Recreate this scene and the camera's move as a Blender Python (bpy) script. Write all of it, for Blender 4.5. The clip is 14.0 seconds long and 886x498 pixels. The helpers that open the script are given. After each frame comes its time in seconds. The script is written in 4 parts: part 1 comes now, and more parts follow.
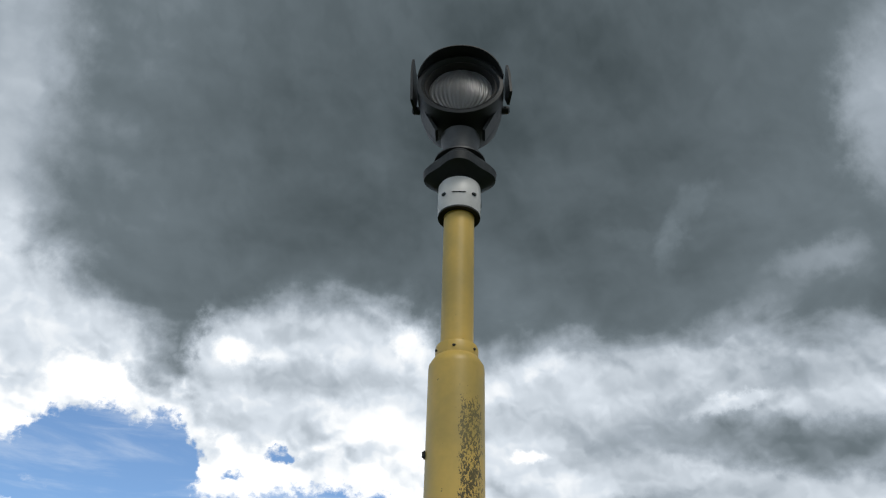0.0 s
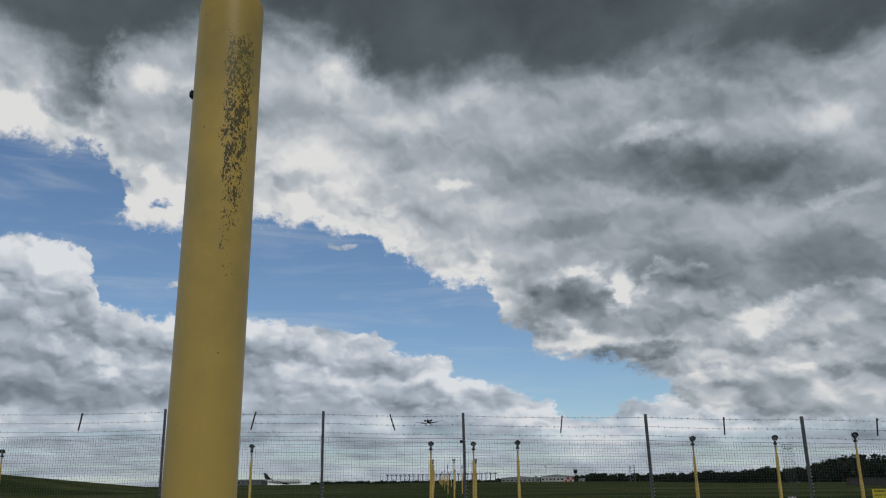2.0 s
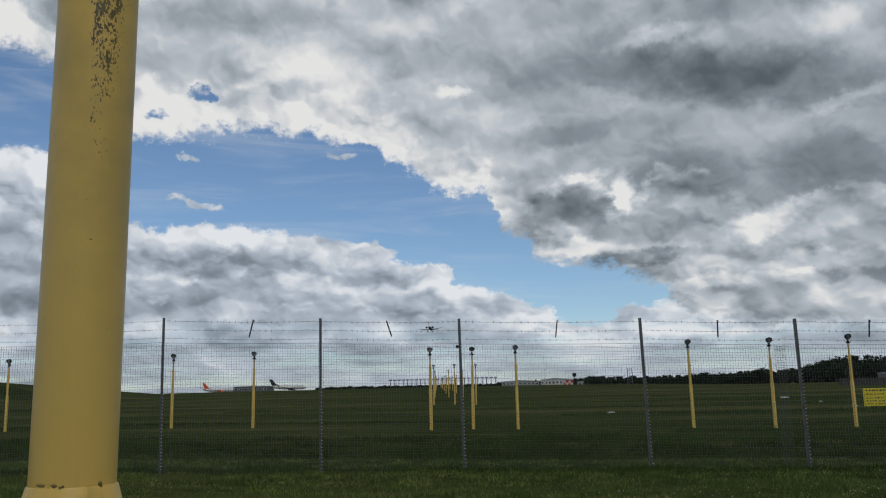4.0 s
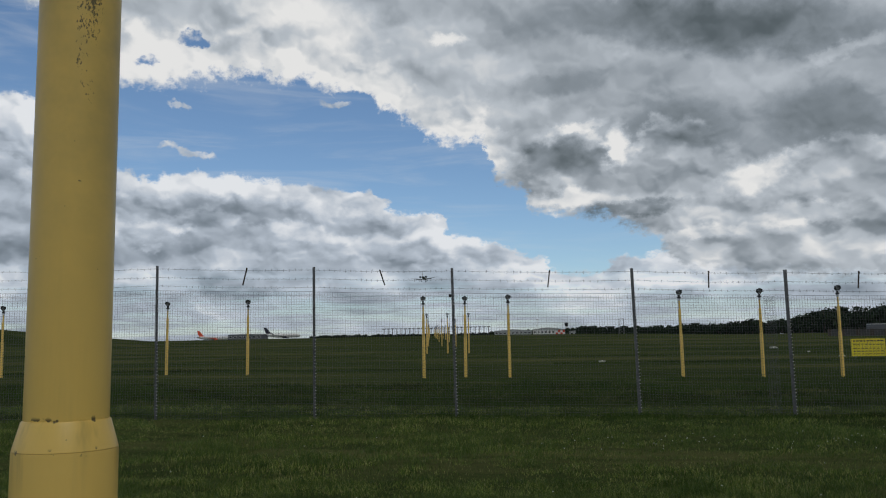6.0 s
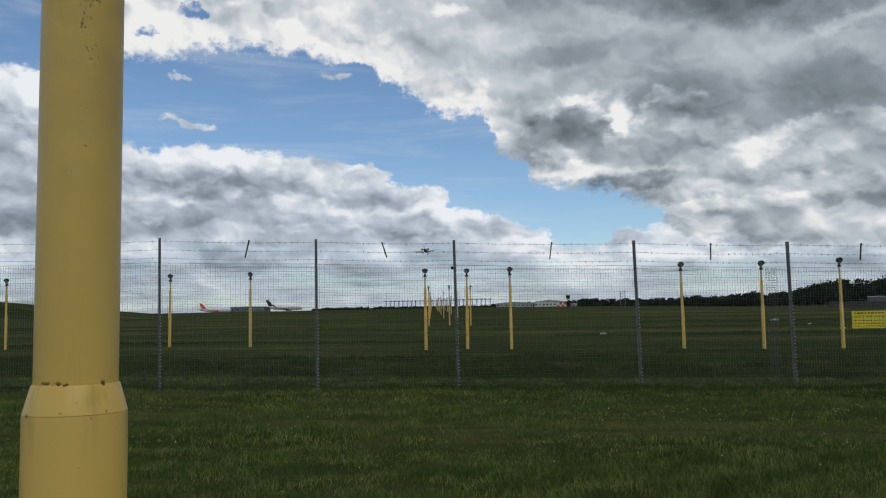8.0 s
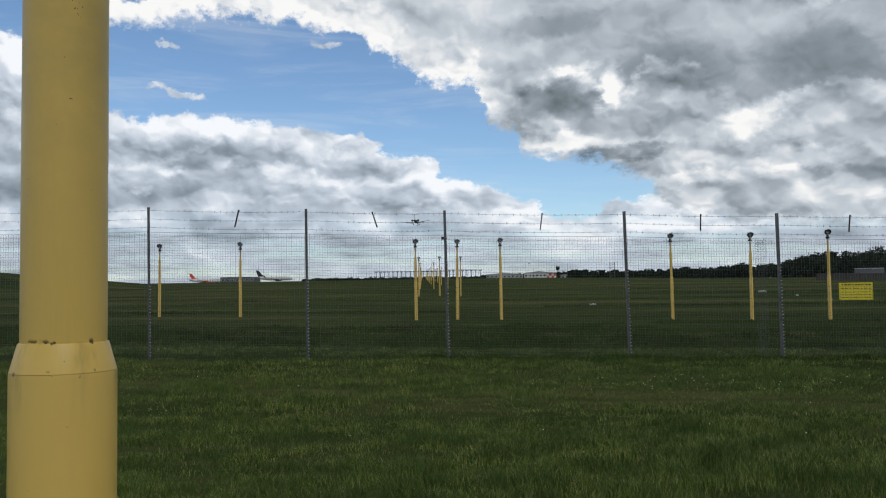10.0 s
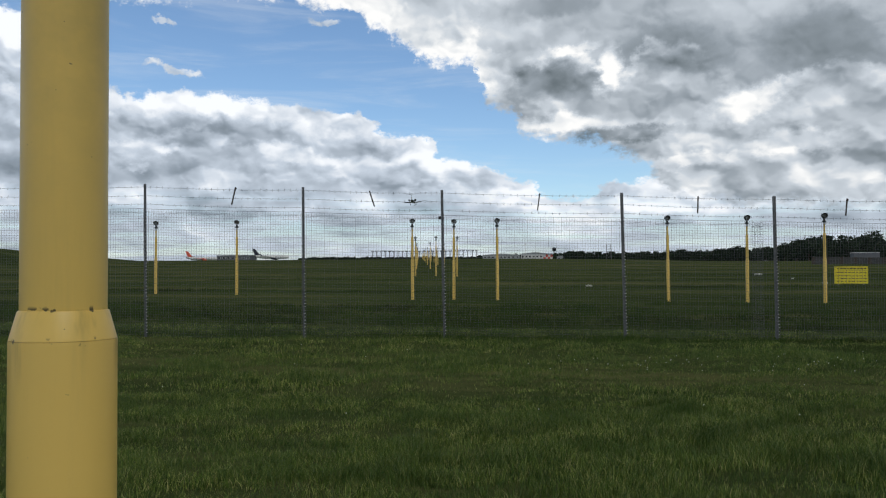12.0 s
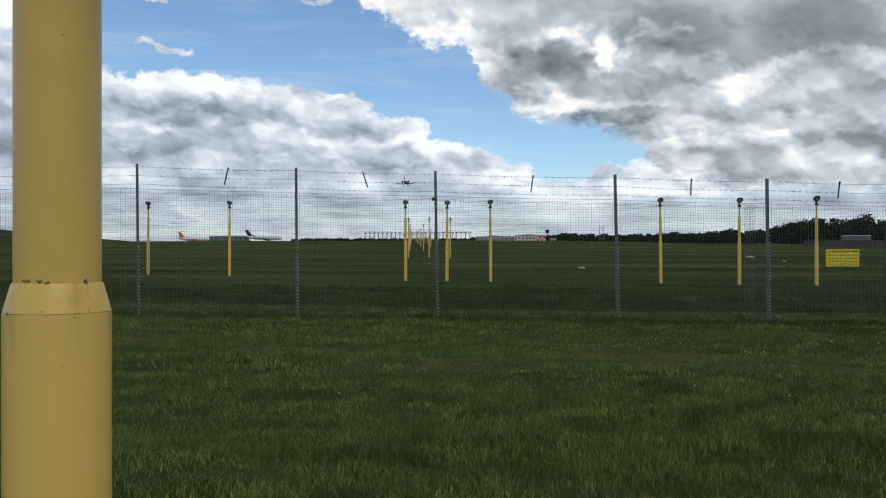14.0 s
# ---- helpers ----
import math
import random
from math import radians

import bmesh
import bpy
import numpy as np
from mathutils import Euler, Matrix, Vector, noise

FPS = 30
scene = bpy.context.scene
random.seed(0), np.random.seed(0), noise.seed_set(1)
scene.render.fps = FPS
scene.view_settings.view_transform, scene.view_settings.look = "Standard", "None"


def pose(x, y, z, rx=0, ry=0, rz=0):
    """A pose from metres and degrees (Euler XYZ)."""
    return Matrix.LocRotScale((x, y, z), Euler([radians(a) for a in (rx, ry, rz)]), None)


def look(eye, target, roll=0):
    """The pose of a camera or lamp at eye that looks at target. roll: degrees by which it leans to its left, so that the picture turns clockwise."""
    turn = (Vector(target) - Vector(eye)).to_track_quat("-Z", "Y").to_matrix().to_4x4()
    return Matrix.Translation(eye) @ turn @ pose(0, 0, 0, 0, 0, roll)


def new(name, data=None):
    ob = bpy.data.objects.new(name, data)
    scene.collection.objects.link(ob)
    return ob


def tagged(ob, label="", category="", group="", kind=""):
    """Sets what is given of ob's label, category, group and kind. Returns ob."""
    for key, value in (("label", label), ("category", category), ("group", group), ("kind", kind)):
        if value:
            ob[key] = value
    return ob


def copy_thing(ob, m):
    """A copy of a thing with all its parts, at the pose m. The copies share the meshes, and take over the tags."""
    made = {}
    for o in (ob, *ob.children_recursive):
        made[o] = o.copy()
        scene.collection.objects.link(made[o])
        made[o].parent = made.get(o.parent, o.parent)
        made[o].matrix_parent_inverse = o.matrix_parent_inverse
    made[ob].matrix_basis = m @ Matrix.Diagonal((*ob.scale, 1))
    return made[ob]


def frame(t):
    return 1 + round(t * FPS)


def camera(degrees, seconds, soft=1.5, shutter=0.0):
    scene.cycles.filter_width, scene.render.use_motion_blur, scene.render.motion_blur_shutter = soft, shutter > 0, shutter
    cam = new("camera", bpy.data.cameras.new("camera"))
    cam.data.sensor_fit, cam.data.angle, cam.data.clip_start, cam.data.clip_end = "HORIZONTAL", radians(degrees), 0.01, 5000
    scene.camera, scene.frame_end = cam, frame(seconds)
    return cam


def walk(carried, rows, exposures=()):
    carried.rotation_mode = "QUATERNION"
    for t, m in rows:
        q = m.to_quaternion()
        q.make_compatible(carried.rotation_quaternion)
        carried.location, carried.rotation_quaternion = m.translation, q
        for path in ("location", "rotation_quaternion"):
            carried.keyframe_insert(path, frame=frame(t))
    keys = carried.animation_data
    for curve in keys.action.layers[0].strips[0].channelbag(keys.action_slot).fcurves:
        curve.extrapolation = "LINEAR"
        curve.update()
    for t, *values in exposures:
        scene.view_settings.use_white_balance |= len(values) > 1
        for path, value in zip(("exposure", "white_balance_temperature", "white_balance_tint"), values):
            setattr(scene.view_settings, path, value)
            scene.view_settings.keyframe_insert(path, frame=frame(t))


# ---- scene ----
cam = camera(55.8, 14.0, soft=1.15)
PATH = [
    (0, (-0.219, 0.295, 1.522), (-0.559, 1.904, 2.661), 1.7),
    (0.5, (-0.122, 0.296, 1.499), (-0.467, 2.003, 2.482), 1.0),
    (1, (-0.066, 0.278, 1.475), (-0.386, 2.067, 2.311), 0.3),
    (1.5, (-0.034, 0.322, 1.451), (-0.301, 2.185, 2.128), -0.3),
    (2, (-0.033, 0.438, 1.44), (-0.242, 2.345, 2.005), -0.7),
    (2.5, (-0.016, 0.527, 1.432), (-0.205, 2.455, 1.931), -1.0),
    (3, (0.021, 0.571, 1.432), (-0.198, 2.51, 1.873), -1.2),
    (5.5, (0.067, 0.568, 1.429), (-0.143, 2.54, 1.692), -1.1),
    (6, (0.068, 0.557, 1.422), (-0.14, 2.532, 1.656), -1.0),
    (6.5, (0.058, 0.546, 1.419), (-0.153, 2.524, 1.633), -0.9),
    (7, (0.062, 0.532, 1.418), (-0.147, 2.511, 1.618), -1.0),
    (7.5, (0.066, 0.537, 1.415), (-0.142, 2.517, 1.598), -1.1),
    (8, (0.063, 0.556, 1.414), (-0.151, 2.537, 1.583), -1.0),
    (10.5, (0.051, 0.574, 1.398), (-0.134, 2.564, 1.482), -0.7),
    (11, (0.043, 0.579, 1.396), (-0.141, 2.569, 1.468), -0.4),
    (11.5, (0.044, 0.584, 1.394), (-0.141, 2.574, 1.457), -0.3),
    (12, (0.049, 0.577, 1.392), (-0.136, 2.567, 1.444), -0.3),
    (12.5, (0.041, 0.583, 1.391), (-0.14, 2.575, 1.435), -0.3),
    (13, (0.044, 0.575, 1.391), (-0.132, 2.567, 1.428), -0.2),
    (13.5, (0.043, 0.58, 1.387), (-0.129, 2.572, 1.413), -0.2),
    (14, (0.048, 0.575, 1.384), (-0.121, 2.568, 1.392), -0.1),
]
EXPOSURES = [(0.0, 0.12), (0.5, -0.35), (1.0, -0.75), (1.5, -0.78), (2.0, -0.6), (3.0, -0.5), (5.5, -0.5), (8.0, -0.35), (10.5, -0.16), (14.0, -0.1)]
walk(cam, [(t, look(eye, target, roll)) for t, eye, target, roll in PATH], EXPOSURES)


# ---- world and sun ----
SUN_EL, SUN_AZ = 52.0, 150.0          # degrees; azimuth clockwise from +y
world = bpy.data.worlds.new("cloudy_sky")
scene.world = world
world.use_nodes = True
wt = world.node_tree
wt.nodes.clear()


def wmath(op, a, b=None, c=None, clamp=False):
    n = wt.nodes.new("ShaderNodeMath")
    n.operation = op
    n.use_clamp = clamp
    for i, v in enumerate((a, b, c)):
        if v is None:
            continue
        if isinstance(v, (int, float)):
            n.inputs[i].default_value = v
        else:
            wt.links.new(v, n.inputs[i])
    return n.outputs[0]


def wrange(v, a, b, c, d, kind="SMOOTHSTEP"):
    n = wt.nodes.new("ShaderNodeMapRange")
    n.interpolation_type = kind
    wt.links.new(v, n.inputs[0])
    for i, val in enumerate((a, b, c, d)):
        n.inputs[i + 1].default_value = val
    return n.outputs[0]


def wvec(op, a, b=None, scale=None):
    n = wt.nodes.new("ShaderNodeVectorMath")
    n.operation = op
    wt.links.new(a, n.inputs[0])
    if b is not None:
        if isinstance(b, tuple):
            n.inputs[1].default_value = b
        else:
            wt.links.new(b, n.inputs[1])
    if scale is not None:
        n.inputs["Scale"].default_value = scale
    return n.outputs["Value"] if op == "LENGTH" else n.outputs["Vector"]


def wnoise(vec, scale, detail, rough, distort=0.0, colour=False):
    n = wt.nodes.new("ShaderNodeTexNoise")
    wt.links.new(vec, n.inputs["Vector"])
    n.inputs["Scale"].default_value = scale
    n.inputs["Detail"].default_value = detail
    n.inputs["Roughness"].default_value = rough
    n.inputs["Distortion"].default_value = distort
    return n.outputs["Color" if colour else "Fac"]


tc = wt.nodes.new("ShaderNodeTexCoord")
sep = wt.nodes.new("ShaderNodeSeparateXYZ")
wt.links.new(tc.outputs["Generated"], sep.inputs[0])
az = wmath("MULTIPLY", wmath("ARCTAN2", sep.outputs[0], sep.outputs[1]), 57.29578)
el = wmath("MULTIPLY", wmath("ARCSINE", sep.outputs[2]), 57.29578)
comb = wt.nodes.new("ShaderNodeCombineXYZ")
wt.links.new(az, comb.inputs[0])
wt.links.new(el, comb.inputs[1])
flat = comb.outputs[0]                      # degrees round and up
# clouds look flatter towards the horizon
squash = wt.nodes.new("ShaderNodeCombineXYZ")
wt.links.new(az, squash.inputs[0])
wt.links.new(wmath("MULTIPLY", wmath("POWER", wmath("MAXIMUM", el, 0.0), 0.8), 2.6), squash.inputs[1])
cq = squash.outputs[0]

# billowing edges: the plan of the clouds is bent by two noises
bend = wvec("SUBTRACT", wnoise(cq, 0.30, 3, 0.5, 0.0, True), (0.5, 0.5, 0.5))
bend2 = wvec("SUBTRACT", wnoise(cq, 0.85, 7, 0.62, 0.0, True), (0.5, 0.5, 0.5))
plan = wvec("ADD", wvec("ADD", flat, wvec("MULTIPLY", bend, (2.4, 1.3, 0.0))),
            wvec("MULTIPLY", bend2, (2.2, 1.5, 0.0)))
psep = wt.nodes.new("ShaderNodeSeparateXYZ")
wt.links.new(plan, psep.inputs[0])
paz, pel = psep.outputs[0], psep.outputs[1]
around = wrange(paz, -60.0, 40.0, 0.0, 1.0, "LINEAR")


def edge(line):
    """The height in degrees of a cloud's edge, by pairs of round and up."""
    n = wt.nodes.new("ShaderNodeValToRGB")
    e = n.color_ramp.elements
    for k, (a, h) in enumerate(line):
        s = e[0] if k == 0 else e[1] if k == 1 else e.new((a + 60) / 100)
        s.position, s.color = (a + 60) / 100, (h / 40, h / 40, h / 40, 1)
    wt.links.new(around, n.inputs[0])
    return wmath("MULTIPLY", n.outputs[0], 40.0)


def blobs(source, rows):
    """A soft field summed from ovals: round, up, half widths, turn, weight."""
    total = None
    for a, h, ra, rh, turn, weight in rows:
        m = wt.nodes.new("ShaderNodeMapping")
        m.vector_type = "TEXTURE"
        wt.links.new(source, m.inputs["Vector"])
        m.inputs["Location"].default_value = (a, h, 0)
        m.inputs["Rotation"].default_value = (0, 0, radians(turn))
        m.inputs["Scale"].default_value = (ra * 1.25, rh * 1.25, 1)
        w = wrange(wvec("LENGTH", m.outputs[0]), 0.25, 1.0, weight, 0.0)
        total = w if total is None else wmath("ADD", total, w)
    return total


def lumps(vec, scale):
    """Rounded heaps, 1 on their tops and 0 in the creases."""
    n = wt.nodes.new("ShaderNodeTexVoronoi")
    n.feature = "SMOOTH_F1"
    n.inputs["Scale"].default_value, n.inputs["Smoothness"].default_value = scale, 0.6
    wt.links.new(vec, n.inputs["Vector"])
    return wrange(n.outputs["Distance"], 0.0, 0.9, 1.0, 0.0, "LINEAR")


# top of the low bank, underside of the upper mass, underside of the dark sheet overhead
BANK = edge([(-60, 14), (40, 7), (-40, 15.6), (-35.3, 15.7), (-34.1, 16.2), (-33, 15.8), (-30.3, 15.4), (-29.3, 13.8), (-28.9, 12.0), (-26.9, 11.9),
             (-26.1, 11.1), (-24.4, 11.6), (-22.6, 11.9), (-19.6, 11.5), (-15.1, 11.3), (-13.5, 10.8), (-10.8, 10.5), (-9.6, 9.6), (-8.1, 9.3), (-6.3, 9.2),
             (-5.5, 8.0), (-3.5, 7.6), (-1.9, 7.1), (0, 6.3), (1.3, 5.8), (1.9, 5.0), (4.4, 5.1), (5.9, 5.8), (7.4, 6.1), (9.2, 6.6), (12.8, 7.0)])
MASS = edge([(-60, 19), (40, 3), (-44, 18.3), (-39.7, 18.6), (-38.2, 20.5), (-36, 21.4), (-33.5, 21.3), (-32.3, 20.8), (-31.4, 21.8), (-30.3, 21.4),
             (-29.4, 18.8), (-28, 17.1), (-25.2, 16.6), (-22, 17.6), (-19.6, 18.0), (-16.8, 17.5), (-15.3, 17.7), (-10.4, 16.4), (-8.8, 15.6), (-6.9, 14.2),
             (-5.6, 13.6), (-2.9, 13.6), (-2.5, 11.4), (-1.9, 10.8), (-0.6, 10.5), (0.2, 8.8), (5, 8.5), (7, 7.7), (8.5, 6.4), (10, 5), (15, 4)])
SHEET = edge([(-60, 31), (40, 27), (-45, 31), (-41.3, 29.5), (-34.3, 27), (-31, 24.8), (-29.5, 27.6), (-25.4, 29.6), (-20, 30.4), (-15, 30),
              (-12, 29.2), (-10.8, 27.4), (-8.2, 26.7), (-5, 27.4), (-1, 27.8), (3, 27.4), (10, 27), (15, 26.6), (20, 27)])

bend3 = wvec("SUBTRACT", wnoise(cq, 0.5, 3, 0.5, 0.0, True), (0.5, 0.5, 0.5))
swirl = wvec("ADD", cq, wvec("MULTIPLY", bend3, (2.4, 2.4, 0.0)))
# nearer heaps that stand before the upper mass and before the bank
HEAP = edge([(-60, 5), (40, 10), (-4.5, 9), (-3.6, 11.0), (-2.6, 12.4), (-1.0, 13.2), (1.0, 14.6), (3.0, 15.0), (5.0, 14.0), (5.9, 12.6), (7.0, 13.4),
             (8.6, 15.4), (11.0, 14.6), (13.5, 13.0), (15.5, 11.6), (17.5, 12.2), (20.0, 13.0), (23.0, 12.2), (28.0, 11.5)])
FRONT = edge([(-60, 11), (40, 4), (-38, 13.0), (-34, 12.6), (-31, 10.6), (-28.5, 9.4), (-26, 8.6), (-23.5, 9.2), (-21, 9.6), (-18.5, 8.6), (-15.5, 9.0),
              (-13.5, 8.0), (-10.5, 8.3), (-8, 7.2), (-5, 6.4), (-2, 5.6), (2, 3.6), (6, 4.2), (10, 5.0), (14, 4.6), (20, 5.4)])
puff = wnoise(swirl, 0.20, 2.0, 0.45)
puff_up = wnoise(wvec("ADD", swirl, (0.5, 1.5, 0.0)), 0.20, 2.0, 0.45)
knob = lumps(swirl, 0.42)
knob_up = lumps(wvec("ADD", swirl, (0.25, 0.75, 0.0)), 0.42)
wisp = wnoise(cq, 1.5, 7, 0.62)
relief = wmath("ADD", wmath("MULTIPLY", wmath("SUBTRACT", puff, puff_up), 1.0), wmath("MULTIPLY", wmath("SUBTRACT", knob, knob_up), 0.34))
fine = wmath("SUBTRACT", lumps(swirl, 1.15), lumps(wvec("ADD", swirl, (0.12, 0.30, 0.0)), 1.15))
relief = wmath("ADD", relief, wmath("MULTIPLY", fine, 0.17))
# the flat layer overhead: noise on a plane above, so that it spreads towards the zenith
over = wt.nodes.new("ShaderNodeCombineXYZ")
lift = wmath("ADD", wmath("MAXIMUM", sep.outputs[2], 0.0), 0.15)
wt.links.new(wmath("DIVIDE", sep.outputs[0], lift), over.inputs[0])
wt.links.new(wmath("DIVIDE", sep.outputs[1], lift), over.inputs[1])
soft = wmath("SUBTRACT", wnoise(over.outputs[0], 2.3, 4, 0.5, 0.4), 0.5)
curl = wmath("SUBTRACT", wnoise(over.outputs[0], 6.0, 5, 0.5, 0.6), 0.5)

stripes = wt.nodes.new("ShaderNodeCombineXYZ")      # thin flat layers close to the horizon
wt.links.new(wmath("MULTIPLY", az, 0.09), stripes.inputs[0])
wt.links.new(wmath("MULTIPLY", el, 0.95), stripes.inputs[1])

# how deep in the cloud, in degrees from its edge
ragged = wmath("MULTIPLY", wmath("SUBTRACT", wisp, 0.5), 1.5)
holes = blobs(plan, [(-23.1, 20.2, 1.9, 0.8, 4, -2.9), (-27.0, 20.6, 1.0, 0.6, 0, -1.6), (-28.6, 20.2, 1.6, 2.2, 0, -2.0), (-1.4, 14.5, 1.4, 0.5, -7, -2.6),
                     (-26.0, 18.6, 1.1, 0.6, 0, -1.6), (-12.0, 16.9, 2.0, 0.5, -12, -0.9)])
tufts = blobs(plan, [(-23.8, 16.0, 1.5, 0.34, -5, 1.9), (-22.8, 13.0, 1.9, 0.45, -12, 2.0), (-24.6, 13.4, 0.8, 0.4, 0, 1.3), (-13.4, 16.6, 1.8, 0.55, -2, 2.0), (-8.1, 12.9, 1.6, 0.4, 0, 1.0),
                     (-37.6, 16.9, 1.8, 0.5, 0, 1.1), (-33.0, 17.2, 1.0, 0.4, 0, 0.9), (-30.8, 17.0, 1.0, 0.3, 0, 0.9)])
d_bank = wmath("ADD", wmath("SUBTRACT", BANK, pel), wmath("MULTIPLY", ragged, 0.5))
d_mass = wmath("ADD", wmath("ADD", wmath("SUBTRACT", pel, MASS), holes), wmath("MULTIPLY", ragged, 1.5))
d_tuft = wmath("ADD", wmath("SUBTRACT", tufts, 1.15), wmath("MULTIPLY", ragged, 1.4))
d_sheet = wmath("ADD", wmath("SUBTRACT", pel, SHEET), wmath("ADD", wmath("MULTIPLY", soft, 4.0), wmath("MULTIPLY", curl, 3.5)))
a_bank = wrange(d_bank, -0.05, 0.40, 0.0, 1.0)
thin = wmath("MULTIPLY", wrange(wnoise(stripes.outputs[0], 1.3, 5, 0.6, 0.4), 0.42, 0.62, 0.0, 1.0), wrange(el, 2.5, 6.0, 0.5, 0.0))
a_bank = wmath("MULTIPLY", a_bank, wmath("SUBTRACT", 1.0, thin))
a_mass = wmath("MAXIMUM", wrange(d_mass, -0.15, 0.85, 0.0, 1.0), wrange(el, 24.0, 26.0, 0.0, 1.0))
a_tuft = wrange(d_tuft, -0.1, 1.2, 0.0, 0.9)

# grey bodies (above nought) and sunlit flanks (below), each for its own cloud
g_bank = blobs(plan, [(-20.0, 9.1, 7.5, 1.3, -3, 0.26), (-30.5, 9.4, 4.5, 2.0, 0, 0.22), (-11.0, 8.2, 3.0, 1.0, -8, 0.16), (-27.0, 6.4, 9.0, 1.1, 0, 0.20), (-13.0, 5.7, 8.0, 0.7, -3, 0.12),
                      (-4.0, 6.3, 3.0, 0.6, -14, 0.10), (-15.7, 8.2, 1.8, 0.8, 0, -0.16), (-23.3, 8.0, 1.0, 0.35, 0, -0.30), (-27.8, 7.9, 0.7, 0.4, 0, -0.25), (-25.7, 6.8, 0.9, 0.3, 0, -0.28),
                      (-33.0, 14.0, 4.0, 1.8, 0, -0.10), (7.0, 4.2, 7.0, 1.0, 4, -0.08), (14.0, 5.0, 5.0, 0.8, 0, 0.10)])
g_mass = blobs(plan, [(13.8, 20.2, 10.0, 2.0, -8, 0.30), (19.6, 13.8, 4.5, 2.4, -10, 0.22), (3.0, 22.0, 9.0, 1.8, 4, 0.12), (0.9, 12.4, 4.2, 1.4, 4, 0.27), (6.9, 9.1, 4.6, 0.55, 2, 0.30),
                      (10.0, 14.4, 4.2, 2.0, -10, 0.20), (1.5, 17.4, 4.0, 1.0, 6, 0.14), (-22.0, 25.3, 6.0, 1.6, 5, 0.14), (-9.5, 23.2, 6.0, 1.5, -4, 0.12), (-31.0, 24.3, 3.5, 1.6, -15, 0.18),
                      (12.0, 24.6, 7.0, 1.0, -3, 0.08), (6.0, 13.3, 0.9, 1.7, -22, -0.30), (2.4, 9.9, 3.6, 0.6, 3, -0.24), (15.0, 10.6, 3.2, 1.1, 14, -0.26), (17.7, 8.0, 3.5, 0.9, 0, -0.26),
                      (10.5, 7.2, 4.0, 0.6, 0, -0.20), (-14.7, 22.0, 5.5, 2.8, 2, -0.16), (-26.5, 18.8, 3.0, 2.0, 0, -0.18), (-5.3, 20.6, 1.3, 0.5, 0, -0.22), (-36.0, 23.2, 3.5, 1.5, -12, -0.28),
                      (-14.2, 28.3, 1.6, 2.0, 0, -0.16), (-27.0, 26.4, 2.0, 0.9, 0, -0.16), (9.0, 23.4, 3.5, 0.6, 8, -0.16), (21.0, 22.8, 3.0, 1.2, 0, -0.14), (-4.5, 14.7, 2.0, 0.8, 0, -0.16),
                      (3.4, 14.6, 2.0, 0.35, 14, -0.16), (20.5, 17.6, 3.0, 0.5, 10, -0.14)])
g_high = blobs(plan, [(-8.0, 44.0, 34.0, 13.0, 0, 0.18), (6.6, 34.6, 1.0, 2.4, -32, -0.13), (9.2, 36.8, 1.6, 1.0, 20, -0.10), (3.5, 34.8, 3.0, 0.7, -15, -0.05), (24.5, 39.0, 4.4, 6.0, -18, -0.34), (-48.5, 38.0, 6.0, 12.0, 14, -0.34),
                      (-40.0, 37.5, 4.0, 3.0, 0, -0.08), (-5.0, 70.0, 100.0, 14.0, 0, 0.16), (17.0, 31.5, 4.0, 1.2, 0, -0.12)])
layer = wmath("MULTIPLY", wmath("SUBTRACT", wnoise(stripes.outputs[0], 1.0, 5, 0.55, 0.3), 0.5), wrange(el, 3.0, 7.0, 0.5, 0.0))
s_bank = wmath("ADD", wmath("ADD", 0.07, wrange(d_bank, 0.2, 3.0, 0.0, 0.15)), wmath("ADD", wmath("MULTIPLY", g_bank, 0.62), layer))
s_bank = wmath("SUBTRACT", s_bank, wmath("MULTIPLY", relief, wrange(el, 1.5, 6.0, 0.35, 1.0)))
d_front = wmath("ADD", wmath("SUBTRACT", FRONT, pel), wmath("MULTIPLY", ragged, 0.4))
s_front = wmath("ADD", wmath("ADD", 0.07, wrange(d_front, 0.1, 2.2, 0.0, 0.20)), wmath("ADD", wmath("MULTIPLY", g_bank, 0.5), layer))
s_front = wmath("SUBTRACT", s_front, wmath("MULTIPLY", relief, wrange(el, 1.5, 6.0, 0.35, 0.9)))
in_front = wrange(d_front, -0.1, 0.55, 0.0, 0.85)
s_bank = wmath("ADD", wmath("MULTIPLY", s_bank, wmath("SUBTRACT", 1.0, in_front)), wmath("MULTIPLY", s_front, in_front))
right = wrange(az, -6.0, 6.0, 0.0, 0.10)            # the mass is thicker towards the east
s_mass = wmath("ADD", wmath("ADD", 0.05, wrange(d_mass, 0.5, 5.0, 0.0, 0.16)), wmath("ADD", g_mass, right))
s_mass = wmath("ADD", s_mass, wmath("MULTIPLY", wmath("SUBTRACT", puff, 0.5), 0.18))
s_mass = wmath("SUBTRACT", s_mass, wmath("MULTIPLY", relief, wrange(d_mass, 1.5, 6.0, 0.95, 0.45)))
d_heap = wmath("ADD", wmath("SUBTRACT", HEAP, pel), wmath("MULTIPLY", ragged, 0.5))
s_heap = wmath("ADD", wmath("ADD", 0.12, wrange(d_heap, 0.1, 1.6, 0.0, 0.18)), g_mass)
s_heap = wmath("SUBTRACT", s_heap, wmath("MULTIPLY", relief, 0.9))
in_heap = wrange(d_heap, -0.15, 0.6, 0.0, 0.9)
s_mass = wmath("ADD", wmath("MULTIPLY", s_mass, wmath("SUBTRACT", 1.0, in_heap)), wmath("MULTIPLY", s_heap, in_heap))
